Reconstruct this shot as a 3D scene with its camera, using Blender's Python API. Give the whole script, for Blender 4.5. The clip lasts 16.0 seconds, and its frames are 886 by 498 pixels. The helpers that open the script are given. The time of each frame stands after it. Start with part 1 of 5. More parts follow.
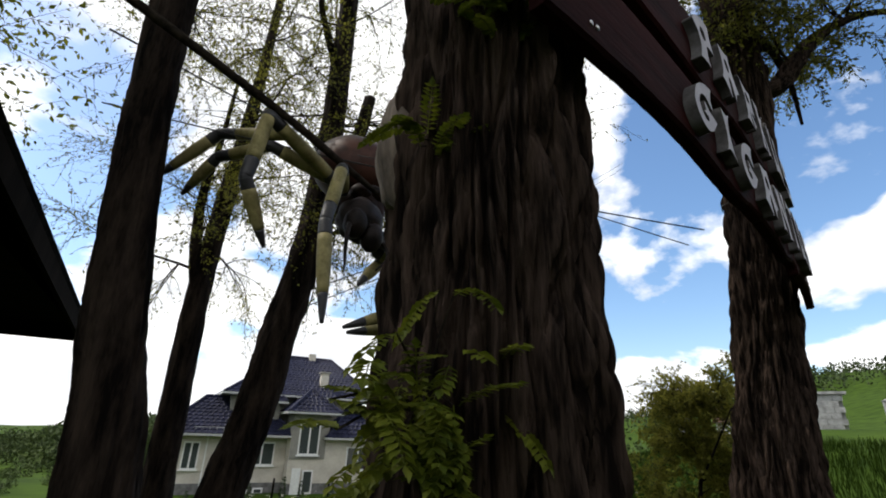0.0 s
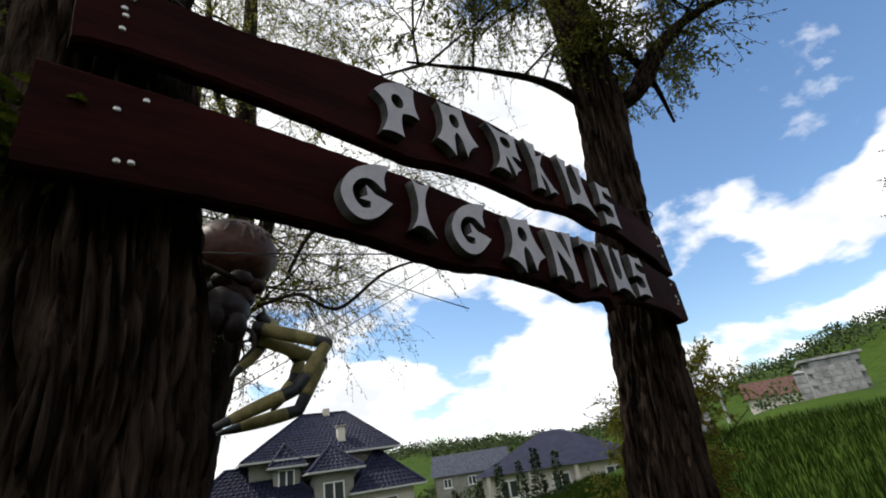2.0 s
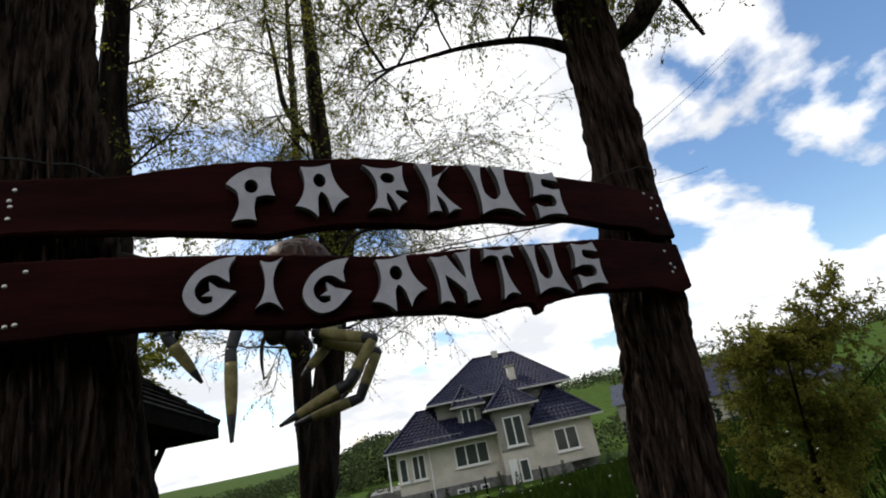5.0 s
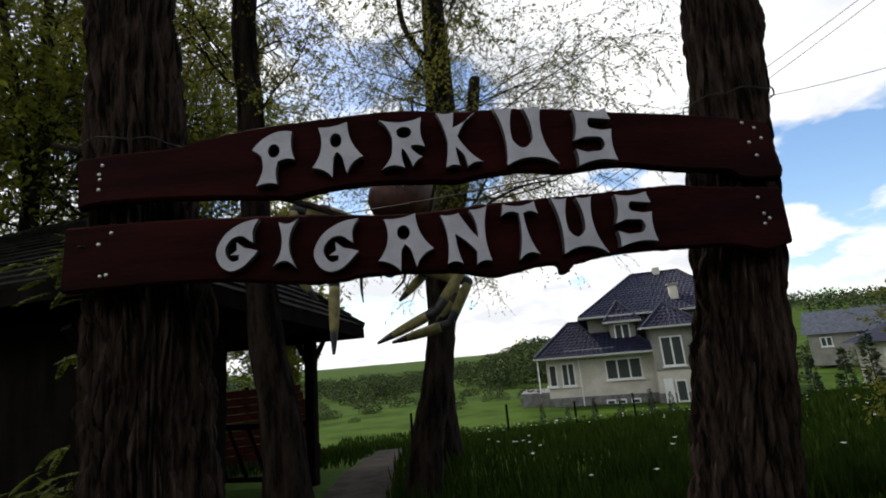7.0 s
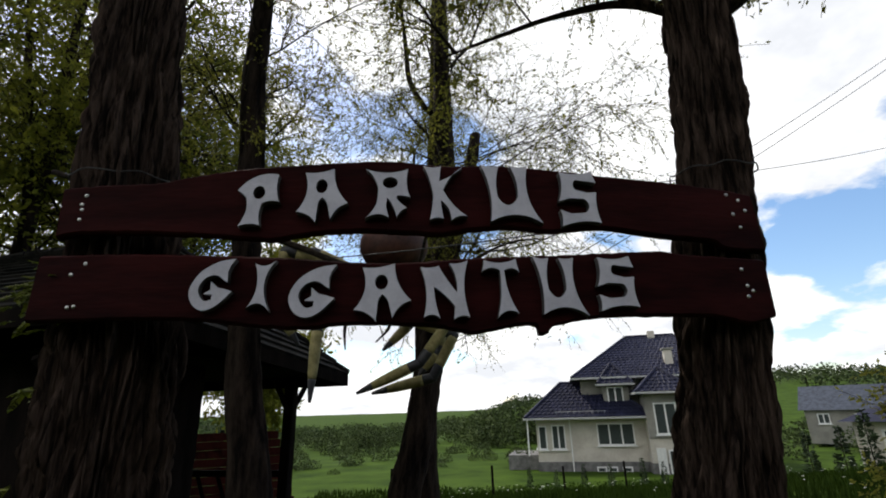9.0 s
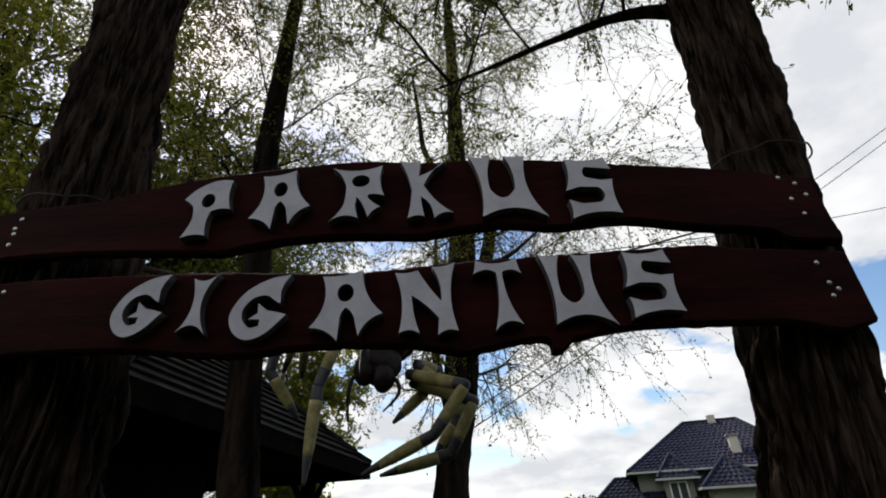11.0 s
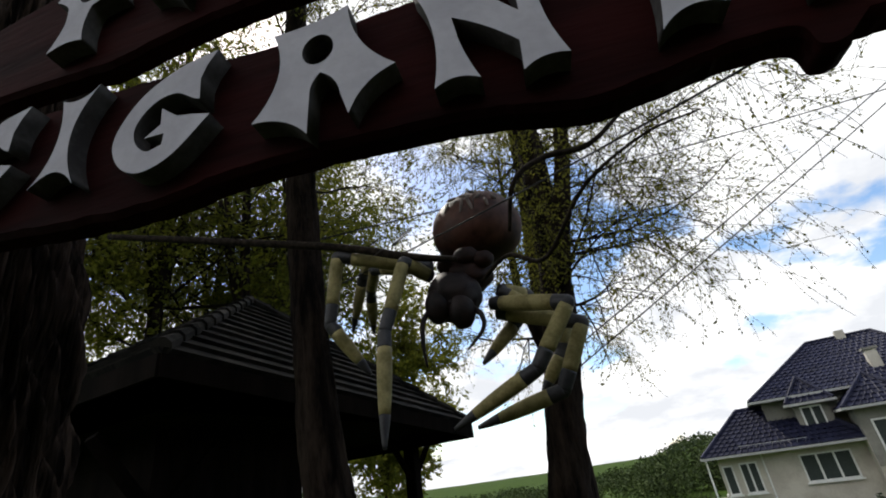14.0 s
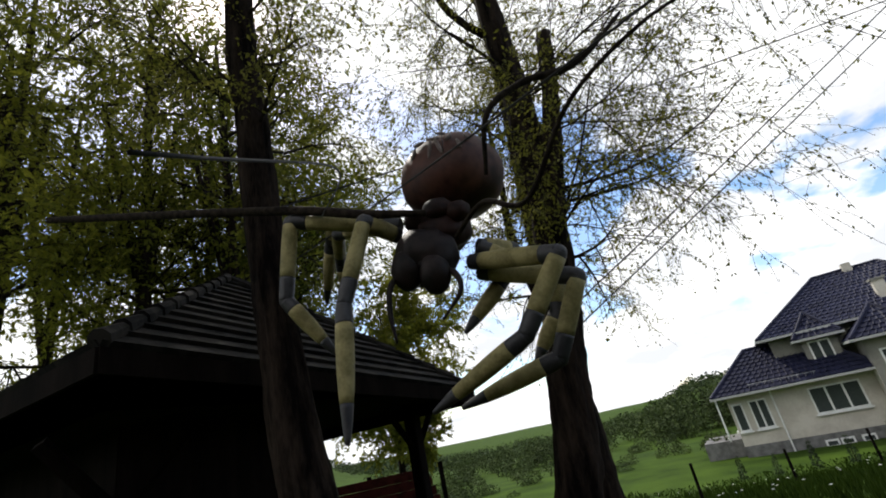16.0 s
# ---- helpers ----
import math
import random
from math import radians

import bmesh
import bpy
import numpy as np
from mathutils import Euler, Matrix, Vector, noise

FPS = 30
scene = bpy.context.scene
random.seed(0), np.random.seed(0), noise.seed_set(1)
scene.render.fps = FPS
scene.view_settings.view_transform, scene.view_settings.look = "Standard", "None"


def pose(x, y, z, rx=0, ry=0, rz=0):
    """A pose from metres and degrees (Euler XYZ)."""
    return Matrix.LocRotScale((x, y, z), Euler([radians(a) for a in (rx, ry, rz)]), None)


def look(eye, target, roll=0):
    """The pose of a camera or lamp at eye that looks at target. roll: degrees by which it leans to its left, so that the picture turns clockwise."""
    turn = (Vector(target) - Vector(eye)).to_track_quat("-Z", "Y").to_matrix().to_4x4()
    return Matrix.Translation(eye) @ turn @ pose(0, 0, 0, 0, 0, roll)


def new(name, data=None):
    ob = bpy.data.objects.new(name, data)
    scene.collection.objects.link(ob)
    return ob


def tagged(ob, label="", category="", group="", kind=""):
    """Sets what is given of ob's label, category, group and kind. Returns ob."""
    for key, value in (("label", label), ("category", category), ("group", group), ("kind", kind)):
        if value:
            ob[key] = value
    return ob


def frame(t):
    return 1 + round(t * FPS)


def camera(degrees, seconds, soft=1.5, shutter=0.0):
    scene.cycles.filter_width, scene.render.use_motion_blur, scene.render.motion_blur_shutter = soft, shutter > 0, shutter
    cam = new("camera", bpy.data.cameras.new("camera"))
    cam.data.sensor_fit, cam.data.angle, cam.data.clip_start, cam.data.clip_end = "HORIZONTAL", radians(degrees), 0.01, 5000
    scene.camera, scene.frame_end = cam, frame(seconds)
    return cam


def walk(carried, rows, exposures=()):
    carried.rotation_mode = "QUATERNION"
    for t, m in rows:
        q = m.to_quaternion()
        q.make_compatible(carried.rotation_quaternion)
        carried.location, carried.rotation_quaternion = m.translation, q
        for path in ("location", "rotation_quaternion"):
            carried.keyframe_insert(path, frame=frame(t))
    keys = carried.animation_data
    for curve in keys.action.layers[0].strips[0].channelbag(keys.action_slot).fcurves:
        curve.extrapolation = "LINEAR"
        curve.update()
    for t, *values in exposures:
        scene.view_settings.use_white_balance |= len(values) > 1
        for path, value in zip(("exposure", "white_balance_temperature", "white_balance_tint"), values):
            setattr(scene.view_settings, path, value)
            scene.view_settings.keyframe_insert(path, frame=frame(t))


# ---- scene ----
# ---------------------------------------------------------------- camera
cam = camera(86.0, 16.0, soft=1.9)
ROWS = [
    (0.0, -0.774, -0.248, 1.389, 111.49, -1.69, -46.98),
    (0.5, -0.577, -0.456, 1.468, 112.69, 0.96, -46.09),
    (1.0, -0.334, -0.649, 1.569, 114.78, 3.00, -44.70),
    (1.5, -0.216, -0.802, 1.608, 113.70, 4.40, -43.83),
    (2.0, -0.040, -0.946, 1.625, 114.87, 8.03, -42.55),
    (2.5, 0.093, -1.133, 1.645, 117.32, 11.31, -39.31),
    (3.0, 0.206, -1.343, 1.689, 115.74, 12.62, -36.78),
    (3.2, 0.249, -1.377, 1.696, 115.13, 13.29, -35.09),
    (5.3, 0.947, -1.791, 1.784, 110.49, 9.68, -17.85),
    (5.5, 1.081, -1.699, 1.804, 109.94, 8.97, -15.28),
    (6.0, 1.236, -1.727, 1.818, 107.12, 7.47, -9.82),
    (6.5, 1.335, -1.847, 1.844, 104.88, 6.47, -5.83),
    (7.0, 1.384, -1.933, 1.877, 102.76, 4.91, -2.95),
    (7.5, 1.390, -1.950, 1.894, 105.11, 3.46, -2.43),
    (8.0, 1.391, -1.930, 1.902, 106.37, 2.13, -3.08),
    (8.5, 1.410, -1.918, 1.897, 107.31, 1.62, -3.97),
    (8.7, 1.425, -1.918, 1.902, 107.83, 1.46, -4.28),
    (10.8, 1.685, -1.556, 1.741, 118.03, 2.71, -1.77),
    (11.0, 1.662, -1.428, 1.745, 119.50, 2.57, 0.62),
    (11.5, 1.588, -1.227, 1.702, 119.88, 3.60, 3.91),
    (12.0, 1.528, -1.099, 1.692, 117.16, 4.30, 5.85),
    (12.5, 1.586, -0.971, 1.704, 116.08, 4.56, 7.21),
    (13.0, 1.656, -0.805, 1.751, 116.02, 4.85, 9.13),
    (13.5, 1.620, -0.648, 1.739, 116.17, 5.89, 11.25),
    (14.0, 1.590, -0.515, 1.762, 116.42, 7.47, 12.86),
    (14.5, 1.607, -0.399, 1.809, 116.58, 8.14, 15.02),
    (15.0, 1.607, -0.272, 1.906, 116.08, 8.52, 16.47),
    (15.5, 1.635, -0.136, 1.900, 115.34, 10.16, 16.30),
    (16.0, 1.688, -0.004, 1.894, 112.29, 11.34, 14.85),
]
walk(cam, [(t, pose(x, y, z, rx, ry, rz)) for t, x, y, z, rx, ry, rz in ROWS],
     exposures=[(0.0, 0.25), (1.5, 0.2), (3.0, 0.10), (5.5, 0.05), (8.5, 0.12), (11.0, -0.18), (12.5, -0.2), (14.0, 0.05), (14.8, 0.18), (16.0, 0.18)])

# ---------------------------------------------------------------- world and sun
SUN_EL, SUN_AZ = 52.0, -38.0          # degrees; azimuth measured from +y towards +x
world = bpy.data.worlds.new("sky")
scene.world = world
world.use_nodes = True
wt = world.node_tree
wt.nodes.clear()


def wn(kind, **vals):
    n = wt.nodes.new(kind)
    for k, v in vals.items():
        if k in n.inputs:
            n.inputs[k].default_value = v
    return n


def wmath(op, a, b=None, c=None, clamp=False):
    n = wt.nodes.new("ShaderNodeMath")
    n.operation = op
    n.use_clamp = clamp
    for i, v in enumerate((a, b, c)):
        if v is None:
            continue
        if isinstance(v, (int, float)):
            n.inputs[i].default_value = v
        else:
            wt.links.new(v, n.inputs[i])
    return n.outputs[0]


sky = wt.nodes.new("ShaderNodeTexSky")
sky.sky_type = "NISHITA"
sky.sun_disc = False
sky.sun_elevation = radians(SUN_EL)
sky.sun_rotation = radians(SUN_AZ)
coord = wn("ShaderNodeTexCoord")
sep = wn("ShaderNodeSeparateXYZ")
wt.links.new(coord.outputs["Generated"], sep.inputs[0])
up = wmath("MAXIMUM", sep.outputs[2], 0.0)
den = wmath("ADD", up, 0.32)
px, py = wmath("DIVIDE", sep.outputs[0], den), wmath("DIVIDE", sep.outputs[1], den)
comb = wn("ShaderNodeCombineXYZ")
wt.links.new(px, comb.inputs[0])
wt.links.new(py, comb.inputs[1])
comb.inputs[2].default_value = 4.3
big = wn("ShaderNodeTexNoise", Scale=1.75, Detail=9.0, Roughness=0.52, Distortion=0.15)
wt.links.new(comb.outputs[0], big.inputs["Vector"])
shade = wn("ShaderNodeTexNoise", Scale=2.6, Detail=6.0, Roughness=0.55)
wt.links.new(comb.outputs[0], shade.inputs["Vector"])
# fewer clouds towards the right of the gate, more towards the valley
lean = wmath("MULTIPLY_ADD", sep.outputs[0], -0.03, 0.038)
cover = wmath("ADD", big.outputs["Fac"], lean)
ramp = wn("ShaderNodeValToRGB")
ramp.color_ramp.elements[0].position, ramp.color_ramp.elements[1].position = 0.455, 0.505
wt.links.new(cover, ramp.inputs[0])
grey = wn("ShaderNodeValToRGB")
grey.color_ramp.elements[0].position, grey.color_ramp.elements[0].color = 0.37, (0.70, 0.72, 0.76, 1)
grey.color_ramp.elements[1].position, grey.color_ramp.elements[1].color = 0.56, (1.0, 1.0, 1.0, 1)
wt.links.new(shade.outputs["Fac"], grey.inputs[0])
bg_sky = wn("ShaderNodeBackground", Strength=0.15)
hue = wn("ShaderNodeHueSaturation", Saturation=1.15, Value=1.22)
wt.links.new(sky.outputs[0], hue.inputs["Color"])
wt.links.new(hue.outputs[0], bg_sky.inputs[0])
bg_cloud = wn("ShaderNodeBackground", Strength=1.2)
wt.links.new(grey.outputs[0], bg_cloud.inputs[0])
mixw = wn("ShaderNodeMixShader")
wt.links.new(ramp.outputs[0], mixw.inputs[0])
wt.links.new(bg_sky.outputs[0], mixw.inputs[1])
wt.links.new(bg_cloud.outputs[0], mixw.inputs[2])
outw = wn("ShaderNodeOutputWorld")
wt.links.new(mixw.outputs[0], outw.inputs[0])

sun = new("sun", bpy.data.lights.new("sun", "SUN"))
sun.data.energy, sun.data.angle, sun.data.color = 2.6, radians(0.6), (1.0, 0.95, 0.86)
_e, _a = radians(SUN_EL), radians(SUN_AZ)
sun.matrix_world = look((0, 0, 30), Vector((0, 0, 30)) - Vector((math.cos(_e) * math.sin(_a), math.cos(_e) * math.cos(_a), math.sin(_e))))

# ---------------------------------------------------------------- materials


def material(name, dark, light, scale=6.0, rough=0.8, bump=0.2, stretch=(1, 1, 1), spread=(0.35, 0.65), fine=None,
             metal=0.0, detail=6.0, translucent=0.0, random=0.0, coat=0.0, spec=0.5):
    """Two colours mixed by noise at two scales, with relief; random: variation from piece to piece."""
    m = bpy.data.materials.new(name)
    m.use_nodes = True
    t = m.node_tree
    bsdf = t.nodes["Principled BSDF"]
    bsdf.inputs["Roughness"].default_value = rough
    bsdf.inputs["Metallic"].default_value = metal
    bsdf.inputs["Coat Weight"].default_value = coat
    bsdf.inputs["Specular IOR Level"].default_value = spec
    tc = t.nodes.new("ShaderNodeTexCoord")
    mp = t.nodes.new("ShaderNodeMapping")
    mp.inputs["Scale"].default_value = stretch
    t.links.new(tc.outputs["Object"], mp.inputs[0])
    n1 = t.nodes.new("ShaderNodeTexNoise")
    n1.inputs["Scale"].default_value, n1.inputs["Detail"].default_value = scale, detail
    n2 = t.nodes.new("ShaderNodeTexNoise")
    n2.inputs["Scale"].default_value, n2.inputs["Detail"].default_value = fine or scale * 7, 4.0
    t.links.new(mp.outputs[0], n1.inputs["Vector"])
    t.links.new(mp.outputs[0], n2.inputs["Vector"])
    mixn = t.nodes.new("ShaderNodeMath")
    mixn.operation = "MULTIPLY_ADD"
    mixn.inputs[1].default_value, mixn.inputs[2].default_value = 0.35, -0.175
    t.links.new(n2.outputs["Fac"], mixn.inputs[0])
    add = t.nodes.new("ShaderNodeMath")
    t.links.new(n1.outputs["Fac"], add.inputs[0])
    t.links.new(mixn.outputs[0], add.inputs[1])
    fac = add.outputs[0]
    if random:
        geo = t.nodes.new("ShaderNodeNewGeometry")
        info = t.nodes.new("ShaderNodeObjectInfo")
        both = t.nodes.new("ShaderNodeMath")
        t.links.new(geo.outputs["Random Per Island"], both.inputs[0])
        t.links.new(info.outputs["Random"], both.inputs[1])
        rr = t.nodes.new("ShaderNodeMath")
        rr.operation = "MULTIPLY_ADD"
        t.links.new(both.outputs[0], rr.inputs[0])
        rr.inputs[1].default_value, rr.inputs[2].default_value = random, -random
        a2 = t.nodes.new("ShaderNodeMath")
        t.links.new(fac, a2.inputs[0])
        t.links.new(rr.outputs[0], a2.inputs[1])
        fac = a2.outputs[0]
    cr = t.nodes.new("ShaderNodeValToRGB")
    cr.color_ramp.elements[0].position, cr.color_ramp.elements[0].color = spread[0], (*dark, 1)
    cr.color_ramp.elements[1].position, cr.color_ramp.elements[1].color = spread[1], (*light, 1)
    t.links.new(fac, cr.inputs[0])
    t.links.new(cr.outputs[0], bsdf.inputs["Base Color"])
    if bump:
        bp = t.nodes.new("ShaderNodeBump")
        bp.inputs["Strength"].default_value, bp.inputs["Distance"].default_value = min(1.0, bump), 0.02
        t.links.new(fac, bp.inputs["Height"])
        t.links.new(bp.outputs[0], bsdf.inputs["Normal"])
    if translucent:
        tr = t.nodes.new("ShaderNodeBsdfTranslucent")
        t.links.new(cr.outputs[0], tr.inputs["Color"])
        mx = t.nodes.new("ShaderNodeMixShader")
        mx.inputs[0].default_value = translucent
        t.links.new(bsdf.outputs[0], mx.inputs[1])
        t.links.new(tr.outputs[0], mx.inputs[2])
        t.links.new(mx.outputs[0], t.nodes["Material Output"].inputs["Surface"])
    return m


def plain(name, colour, rough=0.5, metal=0.0):
    return material(name, tuple(c * 0.85 for c in colour), colour, scale=9, rough=rough, bump=0.05, metal=metal)


M_BARK = material("bark", (0.007, 0.005, 0.004), (0.078, 0.054, 0.042), scale=26, rough=1.0, bump=1.0, stretch=(1, 1, 0.13), spread=(0.38, 0.70), fine=120, spec=0.06, detail=9.0)
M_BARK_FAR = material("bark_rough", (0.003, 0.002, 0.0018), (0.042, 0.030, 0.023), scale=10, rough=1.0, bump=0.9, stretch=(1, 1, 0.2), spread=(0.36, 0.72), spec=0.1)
M_WOUND = material("bare_wood", (0.05, 0.038, 0.03), (0.20, 0.155, 0.12), scale=10, rough=0.9, bump=0.7, stretch=(1, 1, 0.25))
M_BOARD = material("brown_varnish", (0.011, 0.0016, 0.0018), (0.031, 0.0050, 0.0048), scale=5, rough=0.8, bump=0.35, stretch=(0.25, 1, 1.6), fine=38, spec=0.06)
M_LETTER = material("white_paint", (0.46, 0.45, 0.50), (0.56, 0.55, 0.60), scale=9, rough=0.75, bump=0.1, spec=0.2)
# darker grey for the letter sides, their shade put into the colour
M_LETTER_SHADED = material("letter_shaded_side", (0.06, 0.055, 0.055), (0.12, 0.115, 0.115), scale=14, rough=0.85, bump=0.2, spec=0.1)
M_SCREW = plain("screw_metal", (0.55, 0.54, 0.52), rough=0.35, metal=0.9)
M_LEAF = material("young_leaf", (0.075, 0.085, 0.012), (0.25, 0.24, 0.04), scale=3, rough=0.6, bump=0.0, translucent=0.6, random=0.35, spread=(0.1, 0.75), spec=0.2)
M_LEAF_DENSE = material("leaf", (0.045, 0.065, 0.007), (0.21, 0.215, 0.026), scale=3, rough=0.6, bump=0.0, translucent=0.65, random=0.4, spread=(0.1, 0.75), spec=0.2)
M_FERN = material("leaflet", (0.05, 0.075, 0.006), (0.15, 0.17, 0.016), scale=9, rough=0.55, bump=0.05, translucent=0.4, random=0.35, spread=(0.15, 0.7), spec=0.2)
M_TWIG = material("twig", (0.008, 0.006, 0.005), (0.035, 0.027, 0.02), scale=20, rough=0.95, bump=0.2, spec=0.1)
M_GRASS = material("meadow", (0.020, 0.040, 0.005), (0.054, 0.092, 0.011), scale=0.35, rough=1.0, bump=0.5, fine=9, spread=(0.3, 0.7), spec=0.05)
M_BLADE = material("grass_blade", (0.007, 0.016, 0.002), (0.026, 0.046, 0.006), scale=2, rough=0.95, bump=0.0, translucent=0.2, random=0.35, spread=(0.15, 0.7), spec=0.05)
M_FOREST = material("far_foliage", (0.012, 0.026, 0.005), (0.062, 0.090, 0.015), scale=0.35, rough=0.95, bump=0.6, random=0.4, spread=(0.1, 0.8), fine=2.2)
M_FIR = material("conifer", (0.010, 0.022, 0.008), (0.035, 0.060, 0.018), scale=2, rough=0.95, bump=0.3, random=0.3, spread=(0.1, 0.8))
M_ABDOMEN = material("spider_abdomen_paint", (0.020, 0.006, 0.004), (0.092, 0.038, 0.028), scale=4.2, rough=0.5, bump=0.15, spread=(0.42, 0.66), fine=14, spec=0.25)
M_BODY = material("spider_body_paint", (0.004, 0.0025, 0.0025), (0.030, 0.013, 0.010), scale=7, rough=0.6, bump=0.25, spec=0.15)
M_LEG_PALE = material("leg_yellow", (0.17, 0.145, 0.055), (0.34, 0.29, 0.13), scale=9, rough=0.6, bump=0.2, spec=0.25)
M_LEG_DARK = material("leg_black", (0.012, 0.012, 0.016), (0.035, 0.034, 0.038), scale=9, rough=0.5, bump=0.2)
M_MARK = material("pale_streak", (0.11, 0.085, 0.075), (0.20, 0.165, 0.15), scale=20, rough=0.6, bump=0.1, spec=0.2)
M_FANG = material("fang_black", (0.006, 0.004, 0.004), (0.022, 0.014, 0.013), scale=9, rough=0.55, bump=0.15, spec=0.2)
M_SHINGLE = material("shelter_shingle", (0.006, 0.006, 0.006), (0.030, 0.027, 0.024), scale=4, rough=0.95, bump=0.4, random=0.25, spec=0.1)
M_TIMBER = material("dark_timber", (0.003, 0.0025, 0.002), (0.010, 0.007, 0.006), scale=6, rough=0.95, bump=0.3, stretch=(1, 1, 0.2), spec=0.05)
M_REDBOARD = material("red_board", (0.020, 0.004, 0.003), (0.055, 0.011, 0.008), scale=6, rough=0.9, bump=0.3, stretch=(1, 0.3, 1), random=0.2, spec=0.1)
M_WIRE = plain("black_cable", (0.012, 0.012, 0.012), rough=0.6)
M_ROOF = material("blue_black_tile", (0.007, 0.008, 0.024), (0.017, 0.019, 0.046), scale=2, rough=0.6, bump=0.15, random=0.2, spec=0.2)
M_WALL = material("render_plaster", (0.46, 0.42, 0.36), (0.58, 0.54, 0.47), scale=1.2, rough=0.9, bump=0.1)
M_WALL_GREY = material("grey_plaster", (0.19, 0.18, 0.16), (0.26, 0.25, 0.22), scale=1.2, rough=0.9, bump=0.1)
M_PLINTH = material("plinth_stone", (0.10, 0.098, 0.095), (0.19, 0.185, 0.18), scale=2.5, rough=0.9, bump=0.3)
M_WHITE = plain("white_frame", (0.78, 0.78, 0.76), rough=0.5)
M_GUTTER = plain("grey_white_gutter", (0.42, 0.42, 0.41), rough=0.5)
M_GLASS = plain("window_glass", (0.055, 0.065, 0.065), rough=0.06)
M_CONCRETE = material("grey_concrete", (0.20, 0.20, 0.20), (0.36, 0.36, 0.36), scale=3, rough=0.9, bump=0.3)
M_REDROOF = material("red_roof", (0.055, 0.024, 0.018), (0.12, 0.055, 0.04), scale=3, rough=0.85, bump=0.3)
M_SLATE = material("grey_blue_roof", (0.030, 0.036, 0.050), (0.060, 0.070, 0.095), scale=3, rough=0.6, bump=0.2, spec=0.2)
M_EARTH = material("path_earth", (0.018, 0.014, 0.010), (0.052, 0.040, 0.028), scale=2.5, rough=0.95, bump=0.5, fine=22, spec=0.1)
M_FLOWER = plain("white_flower", (0.65, 0.66, 0.58), rough=0.8)

# ---------------------------------------------------------------- mesh helpers


def mesh_ob(name, verts, faces, mat, parent=None, label="", smooth=False):
    me = bpy.data.meshes.new(name)
    me.from_pydata([tuple(v) for v in verts], [], faces)
    me.materials.append(mat)
    if smooth:
        me.polygons.foreach_set("use_smooth", [True] * len(me.polygons))
    me.update()
    ob = new(name, me)
    if parent is not None:
        ob.parent = parent
    if label:
        ob["label"] = label
    return ob


def part(name, bm, mat, parent=None, label="", smooth=False):
    me = bpy.data.meshes.new(name)
    bm.to_mesh(me)
    bm.free()
    me.materials.append(mat)
    if smooth:
        me.polygons.foreach_set("use_smooth", [True] * len(me.polygons))
    ob = new(name, me)
    if parent is not None:
        ob.parent = parent
    if label:
        ob["label"] = label
    return ob


def thing(name, label, category, at=(0, 0, 0), turn=0.0, group="", kind=""):
    ob = new(name)
    ob.empty_display_size = 0.2
    ob.matrix_basis = pose(*at, 0, 0, turn)
    return tagged(ob, label, category, group, kind)


def box(bm, lo, hi, m=None, bevel=0.0):
    r = bmesh.ops.create_cube(bm, size=1.0)
    c = [(a + b) / 2 for a, b in zip(lo, hi)]
    s = [b - a for a, b in zip(lo, hi)]
    mm = Matrix.LocRotScale(c, None, s)
    bmesh.ops.transform(bm, matrix=(m @ mm) if m else mm, verts=r["verts"])
    if bevel:
        ed = list({e for v in r["verts"] for e in v.link_edges})
        bmesh.ops.bevel(bm, geom=ed, offset=bevel, segments=2, affect="EDGES")
    return bm


def boxpart(name, lo, hi, mat, parent, label="", bevel=0.0, m=None):
    return part(name, box(bmesh.new(), lo, hi, m, bevel), mat, parent, label)


def smoothstep(a, b, x):
    t = min(1.0, max(0.0, (x - a) / (b - a)))
    return t * t * (3 - 2 * t)


def catmull(pts, n):
    """n points along a smooth curve through pts (tuples of any length)."""
    p = [np.array(q, float) for q in pts]
    p = [2 * p[0] - p[1]] + p + [2 * p[-1] - p[-2]]
    out = []
    seg = len(p) - 3
    for i in range(n):
        s = i / (n - 1) * seg
        k = min(int(s), seg - 1)
        t = s - k
        a, b, c, d = p[k:k + 4]
        out.append(0.5 * (2 * b + (c - a) * t + (2 * a - 5 * b + 4 * c - d) * t * t + (3 * b - a - 3 * c + d) * t ** 3))
    return out


